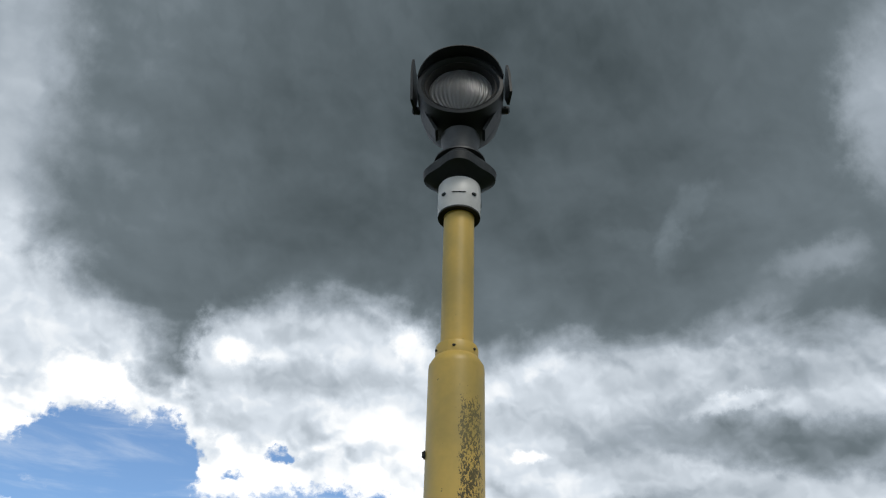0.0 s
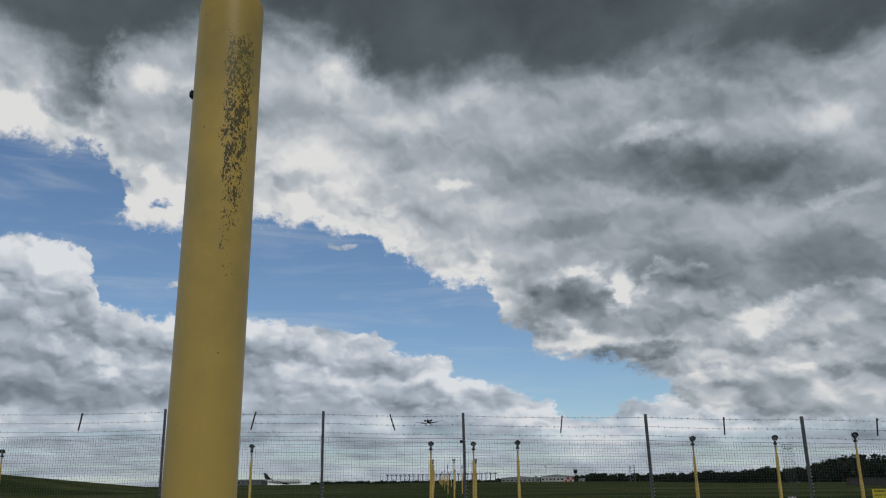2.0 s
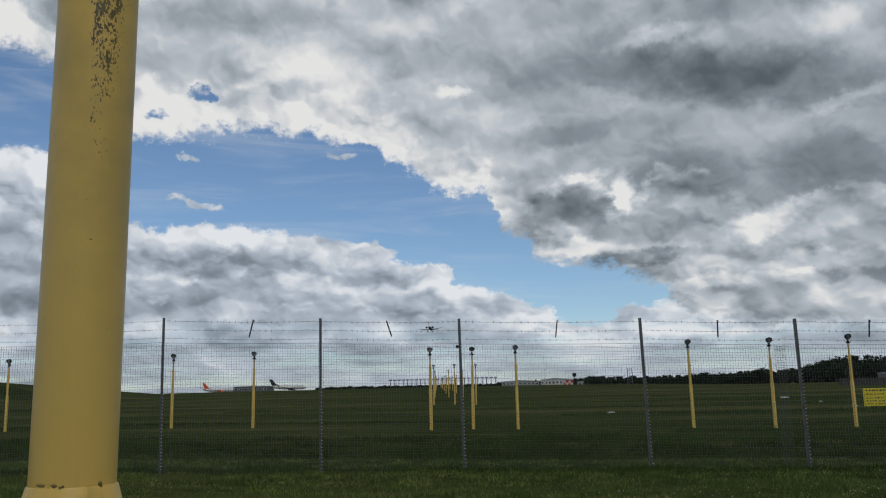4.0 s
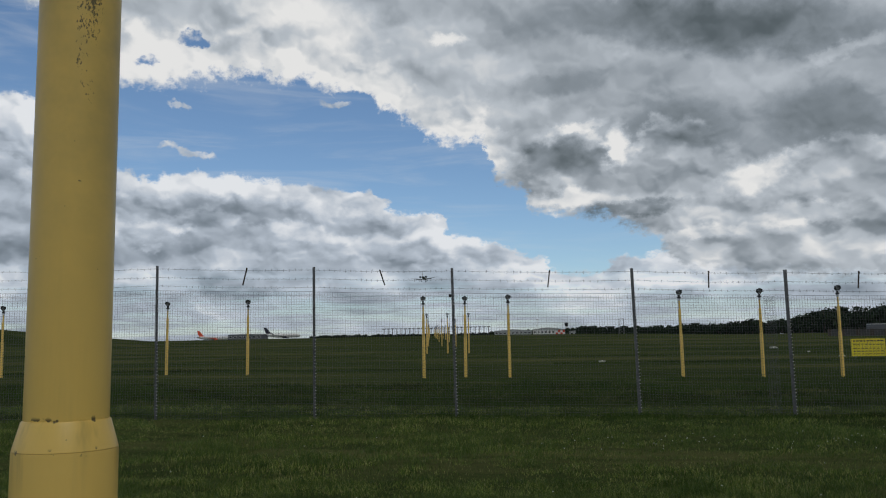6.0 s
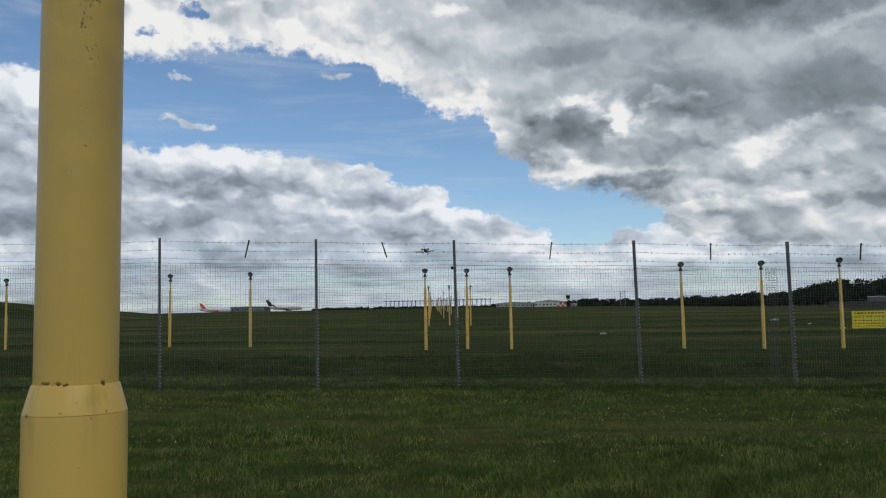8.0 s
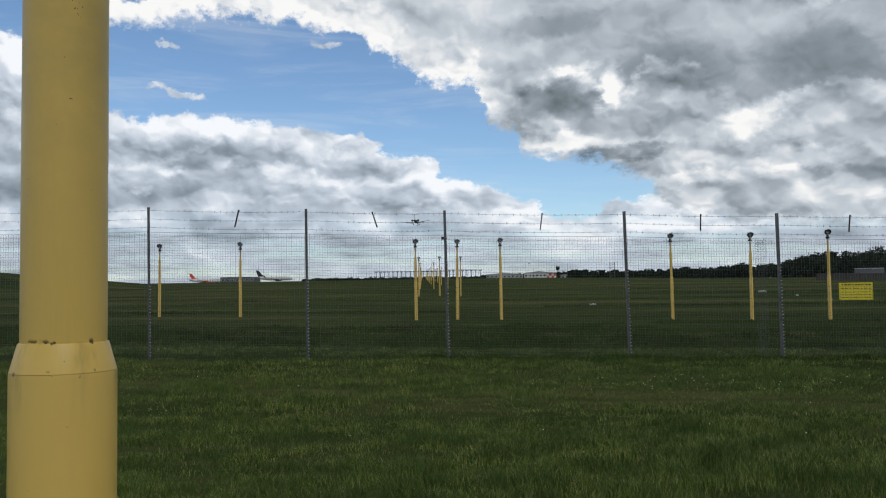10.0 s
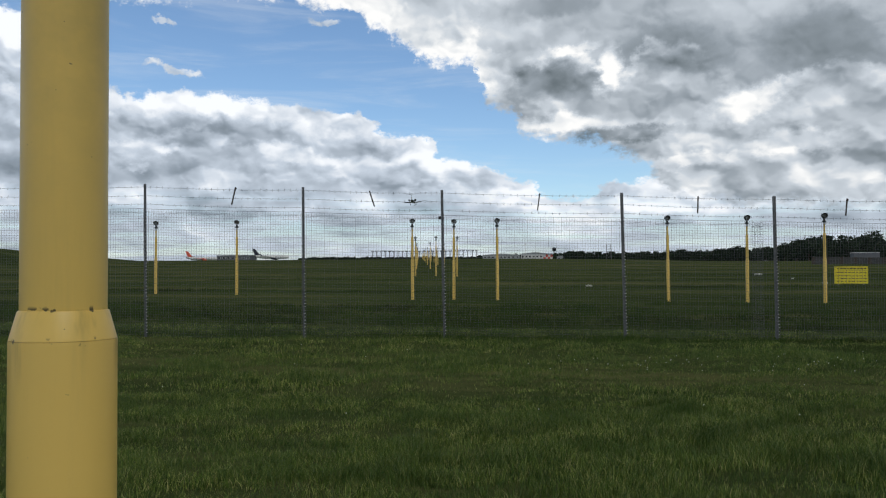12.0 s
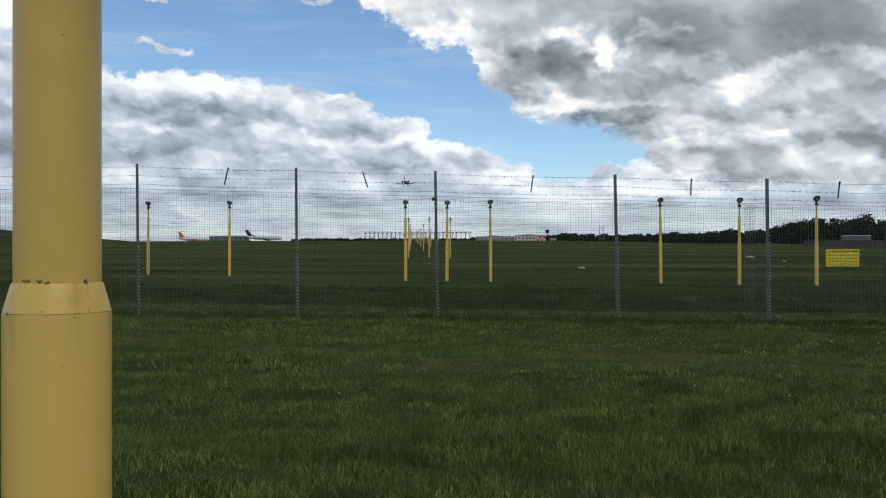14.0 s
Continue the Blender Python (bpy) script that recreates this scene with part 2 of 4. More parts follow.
s_high = wmath("ADD", wmath("ADD", 0.72, g_high), wmath("ADD", wmath("MULTIPLY", soft, 0.55), wmath("MULTIPLY", curl, 0.22)))
s_high = wmath("SUBTRACT", s_high, wmath("MULTIPLY", relief, 0.12))
in_sheet = wrange(d_sheet, -1.6, 2.6, 0.0, 1.0)
s_mass = wmath("ADD", wmath("MULTIPLY", s_mass, wmath("SUBTRACT", 1.0, in_sheet)), wmath("MULTIPLY", s_high, in_sheet))


def cloud_colour(s):
    ramp = wt.nodes.new("ShaderNodeValToRGB")
    wt.links.new(s, ramp.inputs[0])
    cr = ramp.color_ramp
    cr.elements[0].position, cr.elements[0].color = 0.0, (1.08, 1.08, 1.07, 1)
    cr.elements[1].position, cr.elements[1].color = 1.0, (0.045, 0.060, 0.066, 1)
    for p_, c_ in ((0.2, (0.64, 0.70, 0.765, 1)), (0.42, (0.335, 0.385, 0.435, 1)), (0.68, (0.135, 0.167, 0.187, 1))):
        e_ = cr.elements.new(p_)
        e_.color = c_
    return ramp.outputs[0]


def over_mix(fac, below, above):
    n = wt.nodes.new("ShaderNodeMix")
    n.data_type = "RGBA"
    for k, v in ((0, fac), (6, below), (7, above)):
        wt.links.new(v, n.inputs[k])
    return n.outputs[2]


sky = wt.nodes.new("ShaderNodeTexSky")
sky.sky_type = "NISHITA"
sky.sun_disc = False
sky.sun_elevation, sky.sun_rotation = radians(SUN_EL), radians(SUN_AZ)
sky.air_density, sky.dust_density, sky.ozone_density = 1.0, 0.2, 3.0
SKY = 0.11
# a thin milky veil of high cloud over the blue
streak = wt.nodes.new("ShaderNodeMapping")
streak.inputs["Rotation"].default_value = (0, 0, radians(-12))
streak.inputs["Scale"].default_value = (0.07, 0.45, 1.0)
wt.links.new(cq, streak.inputs["Vector"])
veil = wrange(wnoise(streak.outputs[0], 1.0, 6, 0.6, 0.5), 0.45, 0.75, 0.0, 0.28)
lit = wvec("SCALE", wvec("MULTIPLY", sky.outputs[0], (1.05, 1.15, 1.22)), None, SKY)
white = wt.nodes.new("ShaderNodeRGB")
white.outputs[0].default_value = (0.85, 0.90, 0.94, 1)
lit = over_mix(veil, lit, white.outputs[0])
lit = over_mix(a_tuft, lit, cloud_colour(wmath("SUBTRACT", 0.12, relief)))
lit = over_mix(a_bank, lit, wvec("MULTIPLY", cloud_colour(s_bank), (0.97, 1.0, 1.05)))
lit = over_mix(a_mass, lit, cloud_colour(s_mass))
back = wt.nodes.new("ShaderNodeBackground")
back.inputs["Strength"].default_value = SKY
wt.links.new(wvec("SCALE", lit, None, 1 / SKY), back.inputs[0])
wout = wt.nodes.new("ShaderNodeOutputWorld")
wt.links.new(back.outputs[0], wout.inputs[0])

sun = new("sun", bpy.data.lights.new("sun", "SUN"))
sun.data.energy, sun.data.angle, sun.data.color = 1.2, radians(22), (1.0, 0.95, 0.86)
sa, se = radians(SUN_AZ), radians(SUN_EL)
sun.matrix_world = look((math.sin(sa) * math.cos(se) * 50, math.cos(sa) * math.cos(se) * 50, math.sin(se) * 50), (0, 0, 0))

# ---- materials ----


def material(name, rough=0.6, metal=0.0, spec=0.5):
    m = bpy.data.materials.new(name)
    m.use_nodes = True
    b = m.node_tree.nodes["Principled BSDF"]
    b.inputs["Roughness"].default_value = rough
    b.inputs["Metallic"].default_value = metal
    b.inputs["Specular IOR Level"].default_value = spec
    return m, m.node_tree, b


def tint(t, socket, stops):
    r = t.nodes.new("ShaderNodeValToRGB")
    e = r.color_ramp.elements
    e[0].position, e[0].color = stops[0][0], (*stops[0][1], 1)
    e[1].position, e[1].color = stops[-1][0], (*stops[-1][1], 1)
    for p, c in stops[1:-1]:
        k = e.new(p)
        k.color = (*c, 1)
    t.links.new(socket, r.inputs[0])
    return r.outputs[0]


def tex_noise(t, scale, detail=4, rough=0.55, vec=None):
    n = t.nodes.new("ShaderNodeTexNoise")
    n.inputs["Scale"].default_value, n.inputs["Detail"].default_value, n.inputs["Roughness"].default_value = scale, detail, rough
    if vec is None:
        vec = t.nodes.new("ShaderNodeTexCoord").outputs["Object"]
    t.links.new(vec, n.inputs["Vector"])
    return n.outputs[0]


def mixc(t, fac, a, b, mode="MIX"):
    n = t.nodes.new("ShaderNodeMix")
    n.data_type, n.blend_type = "RGBA", mode
    for s, v in ((0, fac), (6, a), (7, b)):
        if isinstance(v, (int, float)):
            n.inputs[s].default_value = v
        elif isinstance(v, tuple):
            n.inputs[s].default_value = (*v, 1)
        else:
            t.links.new(v, n.inputs[s])
    return n.outputs[2]


def m_math(t, op, a, b=None, clamp=False):
    n = t.nodes.new("ShaderNodeMath")
    n.operation, n.use_clamp = op, clamp
    for i, v in enumerate((a, b)):
        if isinstance(v, (int, float)):
            n.inputs[i].default_value = v
        elif v is not None:
            t.links.new(v, n.inputs[i])
    return n.outputs[0]


def m_range(t, v, a, b, c=0.0, d=1.0):
    n = t.nodes.new("ShaderNodeMapRange")
    n.interpolation_type = "SMOOTHSTEP"
    t.links.new(v, n.inputs[0])
    for i, val in enumerate((a, b, c, d)):
        n.inputs[i + 1].default_value = val
    return n.outputs[0]


def bumped(t, b, height, strength, dist):
    n = t.nodes.new("ShaderNodeBump")
    n.inputs["Strength"].default_value, n.inputs["Distance"].default_value = strength, dist
    t.links.new(height, n.inputs["Height"])
    t.links.new(n.outputs[0], b.inputs["Normal"])


def simple(name, dark, light, scale, rough=0.6, metal=0.0, bump=0.2, dist=0.002):
    m, t, b = material(name, rough, metal)
    n = tex_noise(t, scale, 6, 0.6)
    t.links.new(tint(t, n, [(0.3, dark), (0.7, light)]), b.inputs["Base Color"])
    if bump:
        bumped(t, b, tex_noise(t, scale * 6, 3), bump, dist)
    return m


def mast_paint(name, stained_shaded):
    m, t, b = material(name, 0.42)
    co = t.nodes.new("ShaderNodeTexCoord").outputs["Object"]
    n1 = tex_noise(t, 3.0, 5, 0.6, co)
    mp = t.nodes.new("ShaderNodeMapping")
    mp.inputs["Scale"].default_value = (30, 30, 2.5)
    t.links.new(co, mp.inputs["Vector"])
    n2 = tex_noise(t, 1.0, 4, 0.6, mp.outputs[0])
    col = tint(t, n1, [(0.3, (0.70, 0.470, 0.105)), (0.7, (0.80, 0.555, 0.140))])
    col = mixc(t, m_range(t, n2, 0.5, 0.8, 0.0, 0.30), col, (0.40, 0.31, 0.10))
    specks = m_range(t, tex_noise(t, 95, 2, 0.5, co), 0.75, 0.79)
    col = mixc(t, specks, col, (0.05, 0.04, 0.025))
    if stained_shaded:
        s = t.nodes.new("ShaderNodeSeparateXYZ")
        t.links.new(co, s.inputs[0])
        # black mould in a drip below the upper joint
        dx = m_math(t, "ABSOLUTE", m_math(t, "SUBTRACT", s.outputs[0], STAIN_X))
        wide = m_range(t, s.outputs[2], 1.50, 1.95, 0.004, 0.025)
        body = m_range(t, m_math(t, "DIVIDE", dx, wide), 0.35, 1.25, 1.0, 0.0)
        body = m_math(t, "MULTIPLY", body, m_range(t, s.outputs[2], 1.46, 1.90))
        body = m_math(t, "MULTIPLY", body, m_range(t, s.outputs[2], 2.00, 2.10, 1.0, 0.0))
        front = m_range(t, s.outputs[1], -0.01, 0.0, 1.0, 0.0)
        body = m_math(t, "MULTIPLY", body, front)
        mp2 = t.nodes.new("ShaderNodeMapping")
        mp2.inputs["Scale"].default_value = (1, 1, 0.55)
        t.links.new(co, mp2.inputs["Vector"])
        grains = tex_noise(t, 430, 4, 0.6, mp2.outputs[0])
        patch = tex_noise(t, 100, 3, 0.6, mp2.outputs[0])
        f = m_math(t, "ADD", m_math(t, "MULTIPLY", grains, 0.7), m_math(t, "MULTIPLY", patch, 0.45))
        f = m_math(t, "ADD", f, m_math(t, "MULTIPLY", body, 0.36))
        f = m_math(t, "MULTIPLY", m_range(t, f, 0.895, 0.945), m_range(t, body, 0.02, 0.25))
        col = mixc(t, m_math(t, "MULTIPLY", f, 0.93), col, (0.022, 0.019, 0.013))
        # black grime in broken lines along the two collars, and drips under them
        for edge in (1.3225, 1.3535, 2.1285):
            off = m_math(t, "ABSOLUTE", m_math(t, "SUBTRACT", s.outputs[2], edge))
            line = m_math(t, "MULTIPLY", m_range(t, off, 0.0012, 0.0055, 1.0, 0.0), m_range(t, tex_noise(t, 60, 3, 0.6, co), 0.61, 0.66))
            col = mixc(t, m_math(t, "MULTIPLY", line, 0.9), col, (0.03, 0.022, 0.012))
            drip = m_math(t, "MULTIPLY", m_range(t, m_math(t, "SUBTRACT", edge, s.outputs[2]), 0.0, 0.06, 1.0, 0.0), m_range(t, m_math(t, "SUBTRACT", s.outputs[2], edge), 0.0, 0.002, 1.0, 0.0))
            drip = m_math(t, "MULTIPLY", drip, m_range(t, tex_noise(t, 1.6, 3, 0.6, mp.outputs[0]), 0.5, 0.7))
            col = mixc(t, m_math(t, "MULTIPLY", drip, 0.35), col, (0.20, 0.15, 0.05))
        # mottled shade painted into the colour, deeper with height up the tubes
        height_shade = m_math(t, "MULTIPLY", m_range(t, tex_noise(t, 6, 5, 0.6, co), 0.3, 0.7), m_range(t, s.outputs[2], 1.34, 1.75, 0.10, 0.62))
        col = mixc(t, height_shade, col, (0.25, 0.21, 0.07))
    t.links.new(col, b.inputs["Base Color"])
    bumped(t, b, n1, 0.08, 0.004)
    return m


STAIN_X = 0.022
YELLOW = mast_paint("yellow_mast_paint", False)
YELLOW_STAINED_SHADED = mast_paint("yellow_mast_paint_stained_shaded", True)
BLACK = simple("black_cast_metal", (0.011, 0.014, 0.017), (0.024, 0.029, 0.033), 18, 0.55, 0.0, 0.25)
RUBBER = simple("black_rubber", (0.01, 0.01, 0.011), (0.022, 0.022, 0.024), 25, 0.7)
GREY_CAST = simple("grey_cast_metal", (0.055, 0.058, 0.062), (0.10, 0.105, 0.11), 20, 0.5, 0.5, 0.2)
WHITE_CAP = simple("white_painted_metal", (0.55, 0.56, 0.56), (0.74, 0.74, 0.73), 16, 0.4, 0.0, 0.1)
GALV = simple("galvanised_steel", (0.16, 0.165, 0.175), (0.30, 0.31, 0.32), 30, 0.5, 0.65, 0.2)
POST = simple("weathered_grey_post", (0.085, 0.09, 0.10), (0.18, 0.185, 0.195), 8, 0.6, 0.4, 0.25)
TIE = simple("bright_tie_wire", (0.55, 0.56, 0.57), (0.75, 0.75, 0.75), 30, 0.4, 0.3, 0)
WIRE = simple("dull_steel_wire", (0.085, 0.09, 0.10), (0.14, 0.148, 0.16), 40, 0.55, 0.5, 0)
RUSTY = simple("rusting_bar", (0.03, 0.026, 0.024), (0.08, 0.06, 0.05), 30, 0.75, 0.3, 0.3)
PLANE_DARK = simple("dark_blue_grey_aircraft_paint", (0.06, 0.07, 0.085), (0.10, 0.11, 0.13), 0.4, 0.35, 0.0, 0)
PLANE_WHITE = simple("white_aircraft_paint", (0.70, 0.71, 0.72), (0.80, 0.80, 0.80), 0.3, 0.3, 0.0, 0)
PLANE_RED = simple("red_orange_aircraft_paint", (0.75, 0.09, 0.04), (0.85, 0.13, 0.06), 0.3, 0.35, 0.0, 0)
PLANE_NAVY = simple("navy_aircraft_paint", (0.008, 0.012, 0.026), (0.014, 0.019, 0.038), 0.3, 0.6, 0.0, 0)
TYRE = simple("black_tyre", (0.012, 0.012, 0.012), (0.025, 0.025, 0.025), 6, 0.8, 0.0, 0)
SIGN_YELLOW = simple("yellow_sign_face", (0.70, 0.58, 0.02), (0.80, 0.68, 0.04), 2, 0.45, 0.0, 0)
INK = simple("black_sign_ink", (0.02, 0.02, 0.02), (0.04, 0.04, 0.04), 8, 0.6, 0.0, 0)
SHED = simple("pale_grey_cladding", (0.30, 0.32, 0.34), (0.42, 0.44, 0.46), 0.3, 0.6, 0.1, 0)
SHED_DARK = simple("dark_grey_cladding", (0.09, 0.10, 0.12), (0.15, 0.16, 0.18), 0.3, 0.6, 0.1, 0)
BOARD = simple("dark_weathered_board", (0.030, 0.032, 0.034), (0.055, 0.056, 0.058), 1.5, 0.8, 0.0, 0)
WHITE_WALL = simple("white_render", (0.60, 0.61, 0.62), (0.75, 0.75, 0.75), 0.5, 0.7, 0.0, 0)
RED_PANEL = simple("red_panel_paint", (0.55, 0.06, 0.04), (0.65, 0.09, 0.06), 1, 0.5, 0.0, 0)
GLASS_DARK = simple("dark_window_glass", (0.02, 0.025, 0.03), (0.04, 0.045, 0.05), 1, 0.12, 0.0, 0)
BARK = simple("grey_brown_bark", (0.05, 0.04, 0.03), (0.11, 0.09, 0.07), 2, 0.85, 0.0, 0.3)
PETAL = simple("white_petals", (0.70, 0.70, 0.66), (0.80, 0.80, 0.78), 20, 0.6, 0.0, 0)
PAPER = simple("white_litter", (0.65, 0.65, 0.63), (0.78, 0.78, 0.76), 10, 0.6, 0.0, 0)

LENS, lt, lb = material("ribbed_lamp_glass", 0.28, 0.0, 0.3)
lb.inputs["Base Color"].default_value = (0.62, 0.66, 0.69, 1)
lb.inputs["Transmission Weight"].default_value = 0.85
REFLECTOR = simple("aged_lamp_reflector", (0.10, 0.105, 0.11), (0.18, 0.185, 0.19), 12, 0.45, 0.8, 0)

# the bluish tint of distance haze is put into the leaf colour
LEAF, lt, lb = material("woodland_leaves", 0.8, 0.0, 0.08)
g = lt.nodes.new("ShaderNodeNewGeometry")
lt.links.new(tint(lt, g.outputs["Random Per Island"], [(0.0, (0.012, 0.024, 0.014)), (0.6, (0.022, 0.040, 0.022)), (1.0, (0.038, 0.058, 0.030))]), lb.inputs["Base Color"])


def grass_blade_material(name, rough, spec, stops):
    m, t, b = material(name, rough, 0.0, spec)
    gg = t.nodes.new("ShaderNodeNewGeometry")
    co = t.nodes.new("ShaderNodeTexCoord").outputs["Object"]
    one = tint(t, gg.outputs["Random Per Island"], stops)
    band = t.nodes.new("ShaderNodeMapping")
    band.inputs["Scale"].default_value = (0.12, 0.55, 0.5)
    t.links.new(co, band.inputs["Vector"])
    big = m_range(t, tex_noise(t, 1.0, 5, 0.65, band.outputs[0]), 0.38, 0.62)
    tuft = m_range(t, tex_noise(t, 1.6, 4, 0.6, co), 0.42, 0.60)
    one = mixc(t, m_math(t, "MULTIPLY", tuft, 0.6), one, (0.022, 0.056, 0.010))
    t.links.new(mixc(t, m_math(t, "MULTIPLY", big, 0.45), one, (0.080, 0.140, 0.030)), b.inputs["Base Color"])
    b.inputs["Subsurface Weight"].default_value = 0.0
    return m


GRASS_BLADE = grass_blade_material("meadow_grass", 0.45, 0.18, [(0.0, (0.014, 0.032, 0.005)), (0.35, (0.050, 0.098, 0.016)), (0.65, (0.150, 0.230, 0.040)), (0.86, (0.32, 0.36, 0.09)), (1.0, (0.55, 0.50, 0.22))])

FOOT_BLADE = grass_blade_material("fence_foot_grass", 0.8, 0.05, [(0.0, (0.016, 0.026, 0.010)), (0.6, (0.034, 0.046, 0.016)), (1.0, (0.075, 0.072, 0.030))])
FIELD_BLADE = grass_blade_material("field_grass", 0.75, 0.06, [(0.0, (0.030, 0.054, 0.017)), (0.5, (0.072, 0.098, 0.030)), (0.9, (0.135, 0.148, 0.058)), (1.0, (0.20, 0.19, 0.085))])
GROUND, gt, gb = material("rough_airfield_grass", 1.0, 0.0, 0.0)
gco = gt.nodes.new("ShaderNodeTexCoord").outputs["Object"]
gmap = gt.nodes.new("ShaderNodeMapping")
gmap.inputs["Scale"].default_value = (0.25, 1.0, 1.0)
gmap.inputs["Rotation"].default_value = (0, 0, radians(-7))
gt.links.new(gco, gmap.inputs["Vector"])
n_big = tex_noise(gt, 0.12, 6, 0.6, gmap.outputs[0])
n_mid = tex_noise(gt, 0.9, 6, 0.65, gmap.outputs[0])
n_fine = tex_noise(gt, 18, 6, 0.7, gco)
gcol = tint(gt, n_big, [(0.38, (0.026, 0.042, 0.016)), (0.5, (0.070, 0.090, 0.034)), (0.62, (0.140, 0.138, 0.060))])
gcol = mixc(gt, m_range(gt, n_mid, 0.42, 0.62, 0.0, 0.8), gcol, (0.036, 0.058, 0.022))
gcol = mixc(gt, m_range(gt, n_fine, 0.4, 0.75, 0.0, 0.45), gcol, (0.12, 0.125, 0.045))
gt.links.new(gcol, gb.inputs["Base Color"])
bumped(gt, gb, n_fine, 0.9, 0.05)

# ---- mesh helpers ----


class Geo:
    """Vertices and faces of one mesh, gathered piece by piece."""

    def __init__(self):
        self.v, self.f = [], []

    def add(self, verts, faces, m=None):
        k = len(self.v)
        self.v += [tuple(m @ Vector(p)) for p in verts] if m is not None else [tuple(p) for p in verts]
        self.f += [tuple(i + k for i in q) for q in faces]
        return self

    def box(self, sx, sy, sz, m=None, bevel=0.0):
        if bevel:
            bm = bmesh.new()
            bmesh.ops.create_cube(bm, size=1)
            bmesh.ops.scale(bm, vec=(sx, sy, sz), verts=bm.verts)
            bmesh.ops.bevel(bm, geom=list(bm.edges), offset=bevel, segments=2, affect="EDGES")
            bm.verts.index_update()
            self.add([v.co[:] for v in bm.verts], [[v.index for v in f.verts] for f in bm.faces], m)
            bm.free()
            return self
        x, y, z = sx / 2, sy / 2, sz / 2
        vs = [(a, b, c) for a in (-x, x) for b in (-y, y) for c in (-z, z)]
        return self.add(vs, [(0, 1, 3, 2), (4, 6, 7, 5), (0, 4, 5, 1), (2, 3, 7, 6), (0, 2, 6, 4), (1, 5, 7, 3)], m)

    def lathe(self, prof, n=32, m=None, caps=True):
        vs, fs = [], []
        for r, z in prof:
            for i in range(n):
                a = 2 * math.pi * i / n
                vs.append((r * math.cos(a), r * math.sin(a), z))
        for j in range(len(prof) - 1):
            for i in range(n):
                k = (i + 1) % n
                fs.append((j * n + i, j * n + k, (j + 1) * n + k, (j + 1) * n + i))
        if caps:
            fs.append(tuple(range(n - 1, -1, -1)))
            fs.append(tuple((len(prof) - 1) * n + i for i in range(n)))
        return self.add(vs, fs, m)

    def tube(self, pts, radii, n=6):
        """A pipe along points; radii is one number or one for each point."""
        if isinstance(radii, (int, float)):
            radii = [radii] * len(pts)
        vs, fs = [], []
        pts = [Vector(p) for p in pts]
        for j, p in enumerate(pts):
            d = (pts[min(j + 1, len(pts) - 1)] - pts[max(j - 1, 0)]).normalized()
            up = Vector((0, 0, 1)) if abs(d.z) < 0.9 else Vector((1, 0, 0))
            a = d.cross(up).normalized()
            b = d.cross(a).normalized()
            for i in range(n):
                t = 2 * math.pi * i / n + math.pi / n
                vs.append(p + radii[j] * (math.cos(t) * a + math.sin(t) * b))
        for j in range(len(pts) - 1):
            for i in range(n):
                k = (i + 1) % n
                fs.append((j * n + i, j * n + k, (j + 1) * n + k, (j + 1) * n + i))
        fs.append(tuple(range(n - 1, -1, -1)))
        fs.append(tuple((len(pts) - 1) * n + i for i in range(n)))
        return self.add(vs, fs)

    def slab(self, outline, depth, m=None):
        """A flat outline in x and z given thickness along y."""
        n = len(outline)
        vs = [(x, -depth / 2, z) for x, z in outline] + [(x, depth / 2, z) for x, z in outline]
        fs = [tuple(range(n)), tuple(range(2 * n - 1, n - 1, -1))]
        fs += [(i, i + n, (i + 1) % n + n, (i + 1) % n) for i in range(n)]
        return self.add(vs, fs, m)

    def mesh(self, name, smooth=True):
        me = bpy.data.meshes.new(name)
        me.from_pydata(self.v, [], self.f)
        bm = bmesh.new()
        bm.from_mesh(me)
        bmesh.ops.recalc_face_normals(bm, faces=bm.faces)
        bm.to_mesh(me)
        bm.free()
        if smooth:
            me.polygons.foreach_set("use_smooth", [True] * len(me.polygons))
            me.set_sharp_from_angle(angle=radians(38))
        me.update()
        return me


def part(name, geo, mat, parent=None, label="", smooth=True):
    me = geo if isinstance(geo, bpy.types.Mesh) else geo.mesh(name, smooth)
    if not me.materials:
        me.materials.append(mat)
    ob = new(name, me)
    if parent is not None:
        ob.parent = parent
    if label:
        ob["label"] = label
    return ob


def thing(name, label, category, m=None, group="", kind=""):
    ob = new(name)
    ob.empty_display_size = 0.2
    if m is not None:
        ob.matrix_basis = m
    return tagged(ob, label, category, group, kind)


def smooth01(a, b, x):
    t = np.clip((x - a) / (b - a), 0, 1)
    return t * t * (3 - 2 * t)


def vnoise(x, y, seed=0):
    """Value noise on a grid of 1, from -1 to 1."""
    xi, yi = np.floor(x).astype(np.int64), np.floor(y).astype(np.int64)
    fx, fy = x - xi, y - yi
    fx, fy = fx * fx * (3 - 2 * fx), fy * fy * (3 - 2 * fy)

    def h(a, b):
        k = (a * 374761393 + b * 668265263 + seed * 974634777) & 0xFFFFFFFF
        k = ((k ^ (k >> 13)) * 1274126177) & 0xFFFFFFFF
        return ((k ^ (k >> 16)) & 0xFFFF) / 32767.5 - 1
    return (h(xi, yi) * (1 - fx) + h(xi + 1, yi) * fx) * (1 - fy) + (h(xi, yi + 1) * (1 - fx) + h(xi + 1, yi + 1) * fx) * fy


